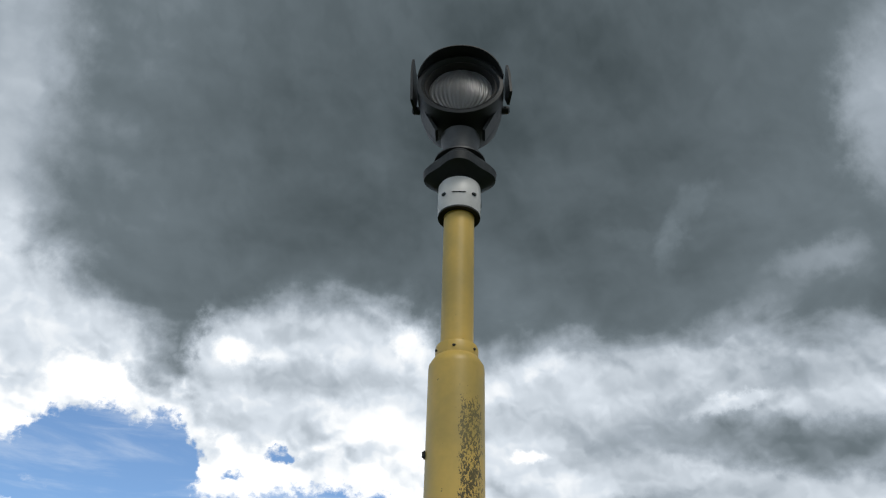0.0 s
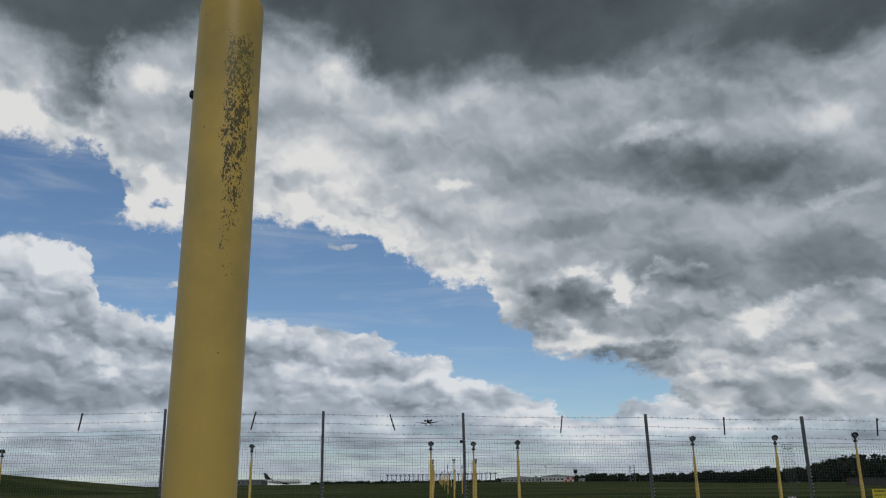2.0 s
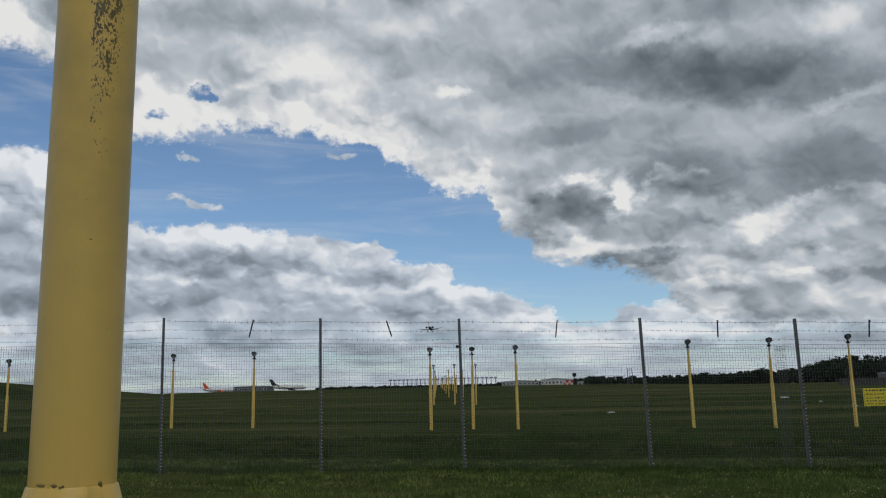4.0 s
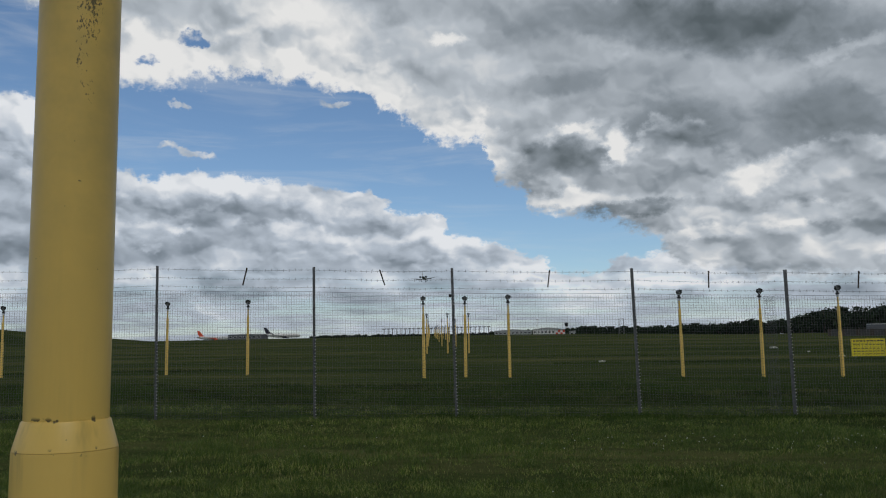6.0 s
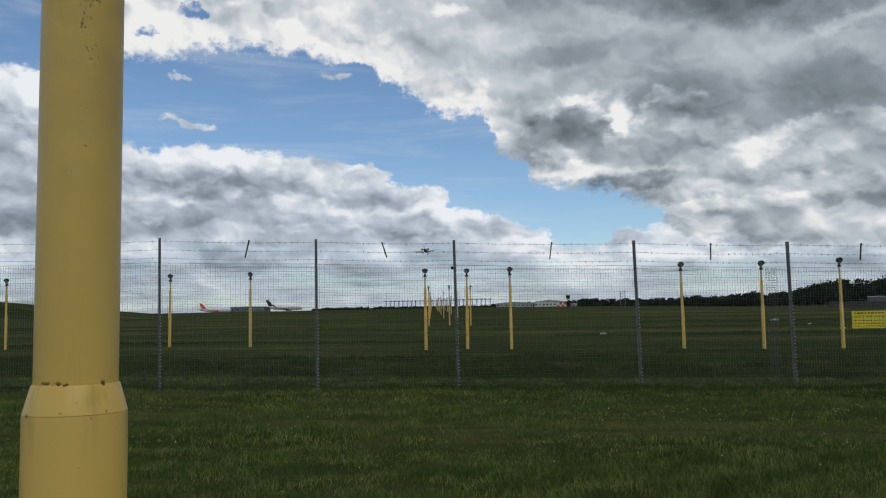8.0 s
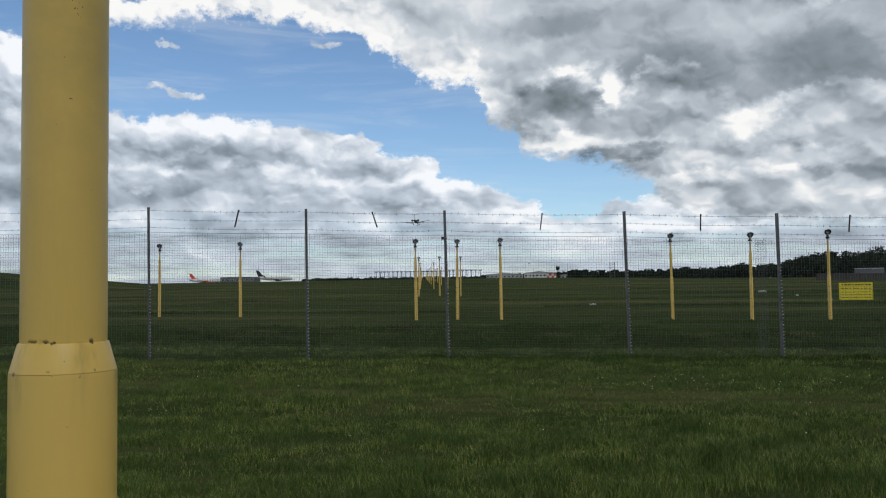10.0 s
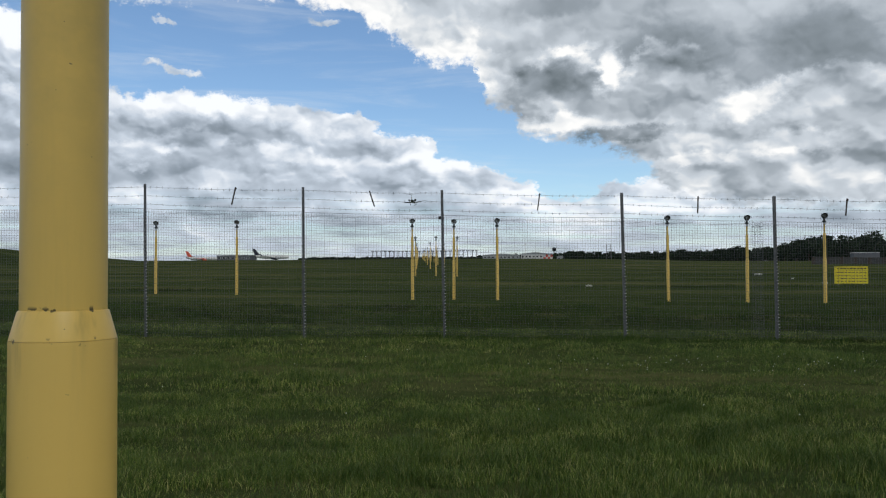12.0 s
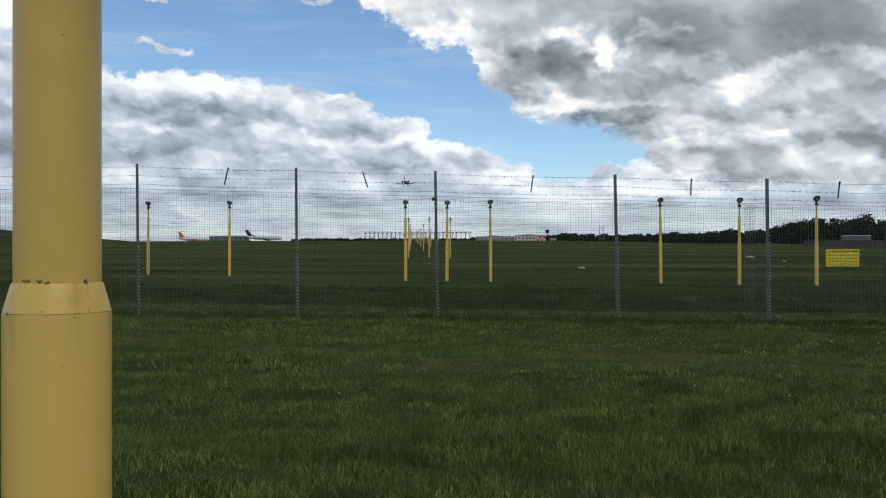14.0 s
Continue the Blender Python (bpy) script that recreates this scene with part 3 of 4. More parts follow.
def ground_z(x, y):
    x, y = np.asarray(x, float), np.asarray(y, float)
    z = np.where(y < 300, 0.0195 * np.maximum(y - 15, 0), 5.56 + 0.011 * (np.minimum(y, 1200) - 300))
    z = z - 0.009 * np.clip(x, -15, 0) * smooth01(5, 30, y)
    z = z - 0.010 * np.clip(x, -8, 8) * smooth01(6, 16, y) * (1 - smooth01(20, 40, y)) * 0.6
    z = z - 1.35 * smooth01(0, 90, x) * np.clip(y, 0, 1200) / 300
    z = z + 3.8 * smooth01(-63, -94, x) * np.exp(-((y - 130) / 32.0) ** 2)
    near = 1 - smooth01(60, 200, np.hypot(x, y))
    z = z + near * (0.025 * vnoise(x * 0.5, y * 0.5, 1) + 0.012 * vnoise(x * 1.7, y * 1.7, 2))
    z = z + 0.10 * vnoise(x * 0.05, y * 0.09, 3) * smooth01(35, 80, y) * (1 - smooth01(400, 700, y))
    return z


def gz(x, y):
    return float(ground_z(x, y))


# ---- ground: one sheet out to the horizon, finer near by ----
def axis(near, far, n_near, n_far):
    a = np.linspace(-near, near, n_near)
    b = near + (far - near) * np.linspace(0, 1, n_far + 1)[1:] ** 2.2
    return np.concatenate([-b[::-1], a, b])


gx, gy = axis(40, 3600, 161, 60), axis(60, 3600, 241, 70)
X, Y = np.meshgrid(gx, gy)
V = np.stack([X, Y, ground_z(X, Y)], -1).reshape(-1, 3)
nx, ny = len(gx), len(gy)
I = np.arange((ny - 1) * (nx - 1))
r_, c_ = I // (nx - 1), I % (nx - 1)
F = np.stack([r_ * nx + c_, r_ * nx + c_ + 1, (r_ + 1) * nx + c_ + 1, (r_ + 1) * nx + c_], -1)


def quick_mesh(name, verts, tris):
    """A mesh from arrays; tris of 3 or 4 corners a row."""
    me = bpy.data.meshes.new(name)
    k = tris.shape[1]
    me.vertices.add(len(verts))
    me.vertices.foreach_set("co", np.ascontiguousarray(verts, dtype=np.float32).ravel())
    me.loops.add(tris.size)
    me.loops.foreach_set("vertex_index", np.ascontiguousarray(tris, dtype=np.int32).ravel())
    me.polygons.add(len(tris))
    me.polygons.foreach_set("loop_start", np.arange(0, tris.size, k, dtype=np.int32))
    me.polygons.foreach_set("loop_total", np.full(len(tris), k, dtype=np.int32))
    me.update(calc_edges=True)
    me.validate()
    return me


gmesh = quick_mesh("ground", V, F)
gmesh.polygons.foreach_set("use_smooth", [True] * len(gmesh.polygons))
tagged(part("ground", gmesh, GROUND), "rough green airfield grass rising gently to the horizon", "grass field", kind="structure")


# ---- grass ----
def grass(name, x0, x1, y0, y1, count, height, width, label, lean=0.5, seed=1, power=1.0, mat=None):
    rng = np.random.default_rng(seed)
    px = rng.uniform(x0, x1, count * 2)
    py = y0 + (y1 - y0) * rng.uniform(0, 1, count * 2) ** power
    clump = 0.5 + 0.35 * vnoise(px * 1.1, py * 0.9, 11) + 0.5 * vnoise(px * 3.6, py * 3.6, 12)
    keep = rng.uniform(0, 1, count * 2) < np.clip(clump, 0.22, 1)
    px, py, clump = px[keep][:count], py[keep][:count], clump[keep][:count]
    n = len(px)
    h = height * (0.45 + 0.75 * rng.uniform(0, 1, n) ** 1.6) * (0.6 + 0.7 * np.clip(clump, 0, 1.2))
    h *= 1 + 0.35 * vnoise(px * 0.45, py * 0.45, 14)
    w = width * rng.uniform(0.6, 1.3, n)
    turn = rng.uniform(0, 2 * np.pi, n)
    out = rng.uniform(0, 2 * np.pi, n) + 0.6 * vnoise(px * 0.8, py * 0.8, 13)
    bend = h * lean * rng.uniform(0.1, 1.2, n)
    base = np.stack([px, py, ground_z(px, py) - 0.01], -1)
    side = np.stack([np.cos(turn), np.sin(turn), 0 * turn], -1)
    go = np.stack([np.cos(out), np.sin(out), 0 * out], -1)
    up = np.array([0, 0, 1.0])
    mid = base + go * (bend * 0.3)[:, None] + up * (h * 0.6)[:, None]
    tip = base + go * bend[:, None] + up * h[:, None]
    V = np.stack([base - side * w[:, None] / 2, base + side * w[:, None] / 2,
                  mid - side * w[:, None] * 0.38, mid + side * w[:, None] * 0.38, tip], 1).reshape(-1, 3)
    k = np.arange(n)[:, None] * 5
    T = np.concatenate([k + np.array([[0, 1, 3]]), k + np.array([[0, 3, 2]]), k + np.array([[2, 3, 4]])], 0)
    ob = part(name, quick_mesh(name, V, T), mat or GRASS_BLADE)
    return tagged(ob, label, "grass", kind="stuff")


grass("meadow_grass", -6.6, 5.2, 4.0, 9.6, 460000, 0.080, 0.0034, "uneven unmown green grass with straw-coloured stems", 0.8, 1, 1.2)
grass("meadow_grass", -12, 10.5, 9.4, 19.2, 330000, 0.070, 0.0052, "unmown green grass running up to the fence", 0.7, 5, 1.2)
grass("meadow_grass", -7, 6, -4.0, 4.0, 42000, 0.095, 0.007, "green grass round the foot of the mast", 0.7, 6)
grass("field_grass", -26, 22, 18.9, 75, 130000, 0.050, 0.014, "darker rough grass on the airfield beyond the fence", 0.6, 2, 1.5, FIELD_BLADE)
for k, (x0, x1, y0, y1) in enumerate(((-22, 4, 25.6, 26.5), (-4, 18, 28.2, 28.8), (-24, -3, 36.0, 37.2), (1, 22, 41.5, 43.0), (-20, 8, 52.0, 54.0))):
    grass("rough_grass_strip", x0, x1, y0, y1, 5500, 0.12, 0.014, "strip of longer dark grass on the airfield", 0.5, 20 + k, 1.0, FOOT_BLADE)
grass("fence_foot_grass", -13, 10, 16.7, 17.25, 12000, 0.11, 0.007, "long dark grass left standing along the fence", 0.5, 3, 1.0, FOOT_BLADE)
grass("bank_grass", -17, 14, 19.4, 25.5, 60000, 0.13, 0.012, "long dark grass in a strip beyond the fence", 0.6, 4, 1.0, FOOT_BLADE)


# ---- the approach light masts ----
SECTION_OLD = (0.0, 1.331, 1.366, 2.222, 2.246, 2.272, 2.520, 2.626, 2.652, 2.706, 2.745, 2.865, 3.865)
SECTION_NEW = (0.0, 1.322, 1.352, 2.088, 2.108, 2.128, 2.380, 2.442, 2.474, 2.502, 2.540, 2.640, 3.565)


def fitted(geo):
    """Brings the drawn heights and widths of the mast to those of the built one."""
    geo.v = [(x * 0.925, y * 0.925, float(np.interp(z, SECTION_OLD, SECTION_NEW)) if z > 0 else z) for x, y, z in geo.v]
    return geo


def build_mast(m, paint, label, group):
    """A stepped tubular mast with an approach lamp that faces -y; its foot is at z = 0."""
    def mpart(name, geo, mat, parent, label=""):
        return part(name, fitted(geo), mat, parent, label)
    t = thing("approach_light_mast", label, "light mast", m, group)
    mpart("lower_tube", Geo().lathe([(0.0572, -0.1), (0.0572, 1.3295), (0.0569, 1.3315), (0.0550, 1.3320)], 48), paint, t)
    mpart("lower_collar", Geo().lathe([(0.0545, 1.3318), (0.0568, 1.3322), (0.0484, 1.3655), (0.0476, 1.3670), (0.0464, 1.3675)], 48), paint, t, "bevelled yellow joint collar")
    mpart("middle_tube", Geo().lathe([(0.0462, 1.36), (0.0462, 1.7), (0.0462, 2.222), (0.0455, 2.230), (0.0370, 2.246), (0.0355, 2.247)], 48), paint, t)
    ring = Geo().lathe([(0.0352, 2.243), (0.0358, 2.247), (0.0358, 2.268), (0.0345, 2.272), (0.0280, 2.273)], 40)
    joint = mpart("upper_collar", ring, paint, t)
    for i in range(6):
        a = 2 * math.pi * (i + 0.4) / 6
        mpart("rivet", Geo().lathe([(0.0028, 0), (0.0028, 0.0015), (0.0012, 0.0028)], 8,
             pose(0.0356 * math.cos(a), 0.0356 * math.sin(a), 2.2575) @ Euler((0, math.pi / 2, a)).to_matrix().to_4x4().normalized()), BLACK, joint)
    mpart("upper_tube", Geo().lathe([(0.0275, 2.26), (0.0280, 2.40), (0.0280, 2.54)], 32), paint, t)
    cap = mpart("white_cap", Geo().lathe([(0.0300, 2.520), (0.0385, 2.518), (0.0395, 2.521), (0.0395, 2.545), (0.0400, 2.548), (0.0398, 2.622), (0.0385, 2.626), (0.030, 2.627)], 40), WHITE_CAP, t, "white painted metal cap with screws")
    mpart("cap_lip", Geo().lathe([(0.0285, 2.521), (0.0285, 2.5165), (0.0392, 2.5165), (0.0392, 2.5205)], 40), RUBBER, cap, "black rubber lip")
    mpart("slot", Geo().box(0.026, 0.002, 0.003, pose(0, -0.0402, 2.565), 0.0006), RUBBER, cap)
    for a in (-0.75, 0.75, 2.4, -2.4):
        mpart("screw", Geo().lathe([(0.0052, 0), (0.0052, 0.002), (0.003, 0.0035)], 10,
             pose(0.0398 * math.sin(a), -0.0398 * math.cos(a), 2.568, 90, 0, math.degrees(a))), BLACK, cap, "black screw")
    # scalloped flange and neck under the lamp
    g = Geo()
    n = 48
    vs, fs = [], []
    prof = [(0.034, 2.628), (0.046, 2.632), (0.062, 2.640), (0.064, 2.652), (0.058, 2.668), (0.048, 2.690), (0.040, 2.704), (0.033, 2.706)]
    for r, z in prof:
        for i in range(n):
            a = 2 * math.pi * i / n
            k = 1 + (0.10 * math.cos(4 * a) if r > 0.045 else 0)
            vs.append((r * k * math.cos(a), r * k * math.sin(a), z))
    for j in range(len(prof) - 1):
        for i in range(n):
            q = (i + 1) % n
            fs.append((j * n + i, j * n + q, (j + 1) * n + q, (j + 1) * n + i))
    fs += [tuple(range(n - 1, -1, -1)), tuple((len(prof) - 1) * n + i for i in range(n))]
    g.add(vs, fs)
    fl = mpart("flange", g, BLACK, t, "black scalloped flange under the lamp")
    mpart("flange_ring", Geo().lathe([(0.044, 2.698), (0.0495, 2.700), (0.0495, 2.706), (0.044, 2.709)], 40), GREY_CAST, fl)
    mpart("neck", Geo().lathe([(0.031, 2.70), (0.034, 2.712), (0.034, 2.745), (0.038, 2.752), (0.038, 2.77)], 32), GREY_CAST, t, "grey cast neck")
    # lamp head about its own axis (local +z is the way it shines)
    head = pose(0, 0, 2.865, 89, 0, 0)
    body = mpart("lamp_housing", Geo().lathe([(0.030, -0.095), (0.055, -0.088), (0.074, -0.062), (0.083, -0.025), (0.086, 0.015), (0.0865, 0.05), (0.085, 0.060), (0.078, 0.062), (0.073, 0.056), (0.068, 0.036)], 48, head, False), BLACK, t, "black rounded lamp housing")
    mpart("bezel", Geo().lathe([(0.064, 0.034), (0.070, 0.040), (0.0725, 0.054), (0.069, 0.056), (0.065, 0.050), (0.063, 0.038)], 48, head, False), RUBBER, body)
    mpart("reflector", Geo().lathe([(0.006, -0.030), (0.030, -0.020), (0.052, 0.005), (0.0645, 0.034)], 40, head, False), REFLECTOR, body, "dull metal reflector bowl")
    lens = Geo()
    vs, fs = [], []
    ribs = 61
    for j in range(17):
        for i in range(ribs):
            u, w = -1 + 2 * i / (ribs - 1), -1 + 2 * j / 16
            s = math.sqrt(max(1 - (w * 0.999) ** 2, 0))
            x, y = 0.0645 * u * s, 0.0645 * w
            z = 0.050 - 2.2 * (x * x + y * y) + 0.0011 * (1 if (i // 2) % 2 else -1)
            vs.append((x, y, z))
    for j in range(16):
        for i in range(ribs - 1):
            k = j * ribs + i
            fs.append((k, k + 1, k + ribs + 1, k + ribs))
    lens.add(vs, fs, head)
    lo = mpart("lens", lens, LENS, body, "ribbed clear glass lens")
    lo.visible_shadow = False
    # short hood over the lens, side ears and the two stays down to the neck
    vs, fs = [], []
    for j, (r, z) in enumerate([(0.0875, 0.040), (0.0885, 0.086), (0.0865, 0.086), (0.0855, 0.040)]):
        for i in range(25):
            a = math.pi * (0.08 + 0.84 * i / 24)
            cut = 0.020 * (abs(i - 12) / 12) ** 3 if z > 0.05 else 0
            vs.append((r * math.cos(a), r * math.sin(a), z - cut))
    for j in range(4):
        for i in range(24):
            k, q = j * 25 + i, ((j + 1) % 4) * 25 + i
            fs.append((k, k + 1, q + 1, q))
    mpart("hood", Geo().add(vs, fs, head), BLACK, body)
    for s in (-1, 1):
        ear = [(-0.020, -0.050), (0.010, -0.056), (0.026, -0.012), (0.022, 0.030), (-0.006, 0.062), (-0.018, 0.020)]
        mpart("side_ear", Geo().slab(ear, 0.005, pose(s * 0.0950, -0.035, 2.890, 0, s * 9, 90 + s * 10)), BLACK, body)
        mpart("pivot_bolt", Geo().lathe([(0.009, -0.008), (0.009, 0.004), (0.006, 0.007)], 12, pose(s * 0.0915, 0, 2.853, 0, s * 90, 0)), BLACK, body)
        mpart("stay", Geo().slab([(-0.016, 0.0), (0.016, 0.0), (0.024, 0.075), (-0.024, 0.075)], 0.006,
             pose(s * 0.046, -0.01, 2.768) @ Matrix.Rotation(radians(s * 24), 4, "Y") @ Matrix.Rotation(radians(90), 4, "Z")), BLACK, t)
    mpart("cable", Geo().tube([(0.0, 0.075, 2.80), (0.02, 0.09, 2.74), (0.035, 0.07, 2.68), (0.036, 0.05, 2.62)], 0.006, 8), RUBBER, t)
    return t


NEAR = build_mast(pose(-0.430, 1.418, 0.0, 0, 0, 9), YELLOW_STAINED_SHADED, "yellow stepped light mast with black mould streaks and a lamp", "approach light masts")
clip = part("cable_clip", Geo().box(0.006, 0.010, 0.011, pose(-0.0435, -0.007, 1.955), 0.002), RUBBER, NEAR, "small black clip")

rowdir = Vector((-0.122, 1.0, 0)).normalized()
FAR_LABEL = "yellow stepped approach light mast with black lamp"
far = None
spots = [(-14.79, 33.5), (-11.22, 33.0), (-3.92, 31.1), (-2.43, 31.5), (-0.80, 31.06), (5.12, 30.12), (7.68, 29.77), (10.03, 29.23), (-22.0, 33.6), (-25.5, 34.0)]
for k in range(1, 10):                      # threes, every thirty metres or so along the line of approach
    cx, cy = -2.43 - 0.122 * 31.4 * k, 31.4 + 31.4 * k
    spots += [(cx - 1.58, cy + 0.15), (cx, cy), (cx + 1.58, cy - 0.15)]
rng = random.Random(5)
for x, y in spots:
    low = gz(x, y) - (0.02 if y < 100 else 0.3)
    m = pose(x, y, low, rng.uniform(-0.4, 0.4), rng.uniform(-0.4, 0.4), 7 + rng.uniform(-3, 3))
    if far is None:
        far = build_mast(m @ Matrix.Diagonal((1.10, 1.10, 1.10, 1)), YELLOW, FAR_LABEL, "approach light masts")
    else:
        copy_thing(far, m)


# the long cross bar far out: posts that carry a short bar of lamps each
bar_post = None
for i in range(25):
    u = (i - 12) / 12
    x, y = -39.9 + 22.0 * u, 345 - 2.7 * u
    m = pose(x, y, gz(x, y) + 0.25, 0, 0, 7)
    if bar_post is None:
        bar_post = thing("approach_light_post", "pale approach light post with a short bar of lamps", "light post", m, "far cross bar of approach lights")
        part("pole", Geo().tube([(0, 0, -0.6), (0, 0, 3.0)], [0.16, 0.13], 8), GREY_CAST, bar_post)
        part("bar", Geo().box(1.3, 0.14, 0.20, pose(0, 0, 3.02), 0.02), GREY_CAST, bar_post)
        for s_x in (-0.5, 0.0, 0.5):
            part("lamp", Geo().lathe([(0.08, -0.12), (0.16, -0.07), (0.18, 0.04), (0.17, 0.12), (0.12, 0.10)], 12, pose(s_x, 0, 3.24, 90, 0, 0)), BLACK, bar_post)
    else:
        copy_thing(bar_post, m)


# ---- the perimeter fence ----
FENCE = thing("perimeter_fence", "tall welded wire mesh fence topped with three barbed wires", "fence")
# foot x, top x, height of the top
POSTS = [(-17.6, -17.62, 3.24), (-14.2, -14.22, 3.2), (-10.76, -10.78, 3.152), (-7.345, -7.374, 3.149), (-4.207, -4.224, 3.058), (-1.449, -1.487, 2.980),
         (2.070, 2.023, 2.899), (4.991, 4.968, 2.810), (8.25, 8.22, 2.74), (11.5, 11.48, 2.68), (14.8, 14.8, 2.62)]
fence_y = lambda x: 16.95 + 0.065 * (x + 1)


def post_mesh():
    """A rolled steel angle 3.2 m long, top at z = 0, with tie wires on its edge."""
    w, t, h = 0.052, 0.007, 3.25
    prof = [(-w / 2, 0), (w / 2, 0), (w / 2, t), (-w / 2 + t, t), (-w / 2 + t, w), (-w / 2, w)]
    n = len(prof)
    vs = [(x, y, -h) for x, y in prof] + [(x, y, 0) for x, y in prof]
    fs = [(i, (i + 1) % n, (i + 1) % n + n, i + n) for i in range(n)] + [tuple(range(n - 1, -1, -1)), tuple(range(n, 2 * n))]
    return Geo().add(vs, fs).mesh("post", False)


def tie_mesh():
    return Geo().tube([(-0.006, 0.004, 0), (-0.012, -0.008, 0.004), (0.012, -0.010, 0.008), (0.012, 0.004, 0.004)], 0.0042, 4).mesh("tie")


pm, tm = post_mesh(), tie_mesh()
for fx, tx, top in POSTS:
    y = fence_y(fx)
    lean = math.degrees(math.atan2(tx - fx, top))
    p = part("post", pm, POST, FENCE)
    p.matrix_basis = pose(tx, y, top, 0, lean, 4)
    for i in range(38):
        tie = part("tie", tm, TIE, p)
        tie.matrix_basis = pose(0.024, -0.004, -0.53 - 0.0655 * i, 0, 0, 0)


def bay_mesh(x0, x1, top0, top1, step=0.0508, r=0.0023, seed=0):
    """One bay of welded mesh: square wires, from the ground to its top edge."""
    g = Geo()
    n = max(3, round((x1 - x0) / step))
    rr = random.Random(seed)
    bulge = rr.uniform(-0.02, 0.02)

    def pt(u, z):
        x = x0 + (x1 - x0) * u
        return (x, fence_y(x) - 0.006 + bulge * math.sin(math.pi * u), z)
    tops = lambda u: top0 + (top1 - top0) * u - 0.012 * math.sin(math.pi * u)
    for i in range(n + 1):
        u = i / n
        g.tube([pt(u, gz(x0 + (x1 - x0) * u, 17) - 0.03), pt(u, tops(u))], r, 4)
    rows = 50
    for j in range(rows + 1):
        dz = j * step
        g.tube([pt(k / 4, tops(k / 4) - dz) for k in range(5)], r if j else r * 1.7, 4)
    g.tube([pt(k / 4, tops(k / 4) - 0.075) for k in range(5)], r * 1.5, 4)
    return g.mesh("mesh_panel", False)


for i in range(len(POSTS) - 1):
    a, b = POSTS[i], POSTS[i + 1]
    part("mesh_panel", bay_mesh(a[0], b[0], a[2] - 0.50, b[2] - 0.49, seed=i), WIRE, FENCE)
# a patch of mesh laid over a join
part("mesh_patch", bay_mesh(4.52, 4.72, 2.30, 2.295, 0.045, 0.0028, 99), WIRE, FENCE, "doubled strip of mesh over a join")


def strand(drop, seed):
    g = Geo()
    rr = random.Random(seed)
    for i in range(len(POSTS) - 1):
        a, b = POSTS[i], POSTS[i + 1]
        n = 26
        line = []
        for k in range(n + 1):
            u = k / n
            x = a[1] + (b[1] - a[1]) * u
            line.append(Vector((x, fence_y(x) - 0.012, a[2] + (b[2] - a[2]) * u - drop - 0.022 * math.sin(math.pi * u) + rr.uniform(-0.004, 0.004))))
        g.tube(line, 0.0030, 4)
        for k in range(1, n):
            c = line[k]
            t = rr.uniform(0, 3.1)
            for s in (0.6, -0.6):
                d = Vector((0.012 * s, 0.018 * math.cos(t + s), 0.022 * math.sin(t + s) + 0.006))
                g.tube([c - d, c + d], 0.0022, 3)
    return g


for j, drop in enumerate((0.062, 0.235, 0.405)):
    part("barbed_wire", strand(drop, j), WIRE, FENCE, "dull steel barbed wire", False)

# loose spacer bars hooked over the three strands: head x, head z, foot x, foot z
for hx, hz, fx, fz in ((-12.6, 3.14, -12.66, 2.79), (-9.032, 3.092, -9.081, 2.751), (-5.555, 3.064, -5.634, 2.718), (-2.909, 2.974, -2.81, 2.662),
                       (0.426, 2.894, 0.381, 2.562), (3.493, 2.816, 3.481, 2.485), (6.351, 2.75, 6.317, 2.42), (9.8, 2.69, 9.78, 2.37)):
    a, b = Vector((hx, fence_y(hx) - 0.022, hz)), Vector((fx, fence_y(fx) - 0.022, fz))
    g = Geo().tube([a, b], 0.016, 4)
    g.tube([a + Vector((0, 0, -0.03)), a + Vector((0.02, -0.02, -0.02)), a + Vector((0.02, 0.02, -0.045))], 0.004, 4)
    part("spacer_bar", g, RUSTY, FENCE, "short leaning spacer bar")

# small box clipped to a post
part("clip_box", Geo().box(0.05, 0.03, 0.06, pose(-1.53, fence_y(-1.5) - 0.02, 2.43), 0.006), RUBBER, FENCE)


# ---- aircraft ----
def wing(g, root, tip, chord0, chord1, thick, sweep_tip):
    """A tapered wing from root to tip (points on its leading edge); chords run along -y."""
    vs = []
    for (x, y, z), c in ((root, chord0), (tip, chord1)):
        for fy, fz in ((0, 0), (-0.25, 0.55), (-0.6, 0.45), (-1, 0.0), (-0.6, -0.35), (-0.25, -0.45)):
            vs.append((x, y + fy * c, z + fz * thick * c))
    fs = [(i, (i + 1) % 6, (i + 1) % 6 + 6, i + 6) for i in range(6)] + [(5, 4, 3, 2, 1, 0), (6, 7, 8, 9, 10, 11)]
    return g.add(vs, fs)


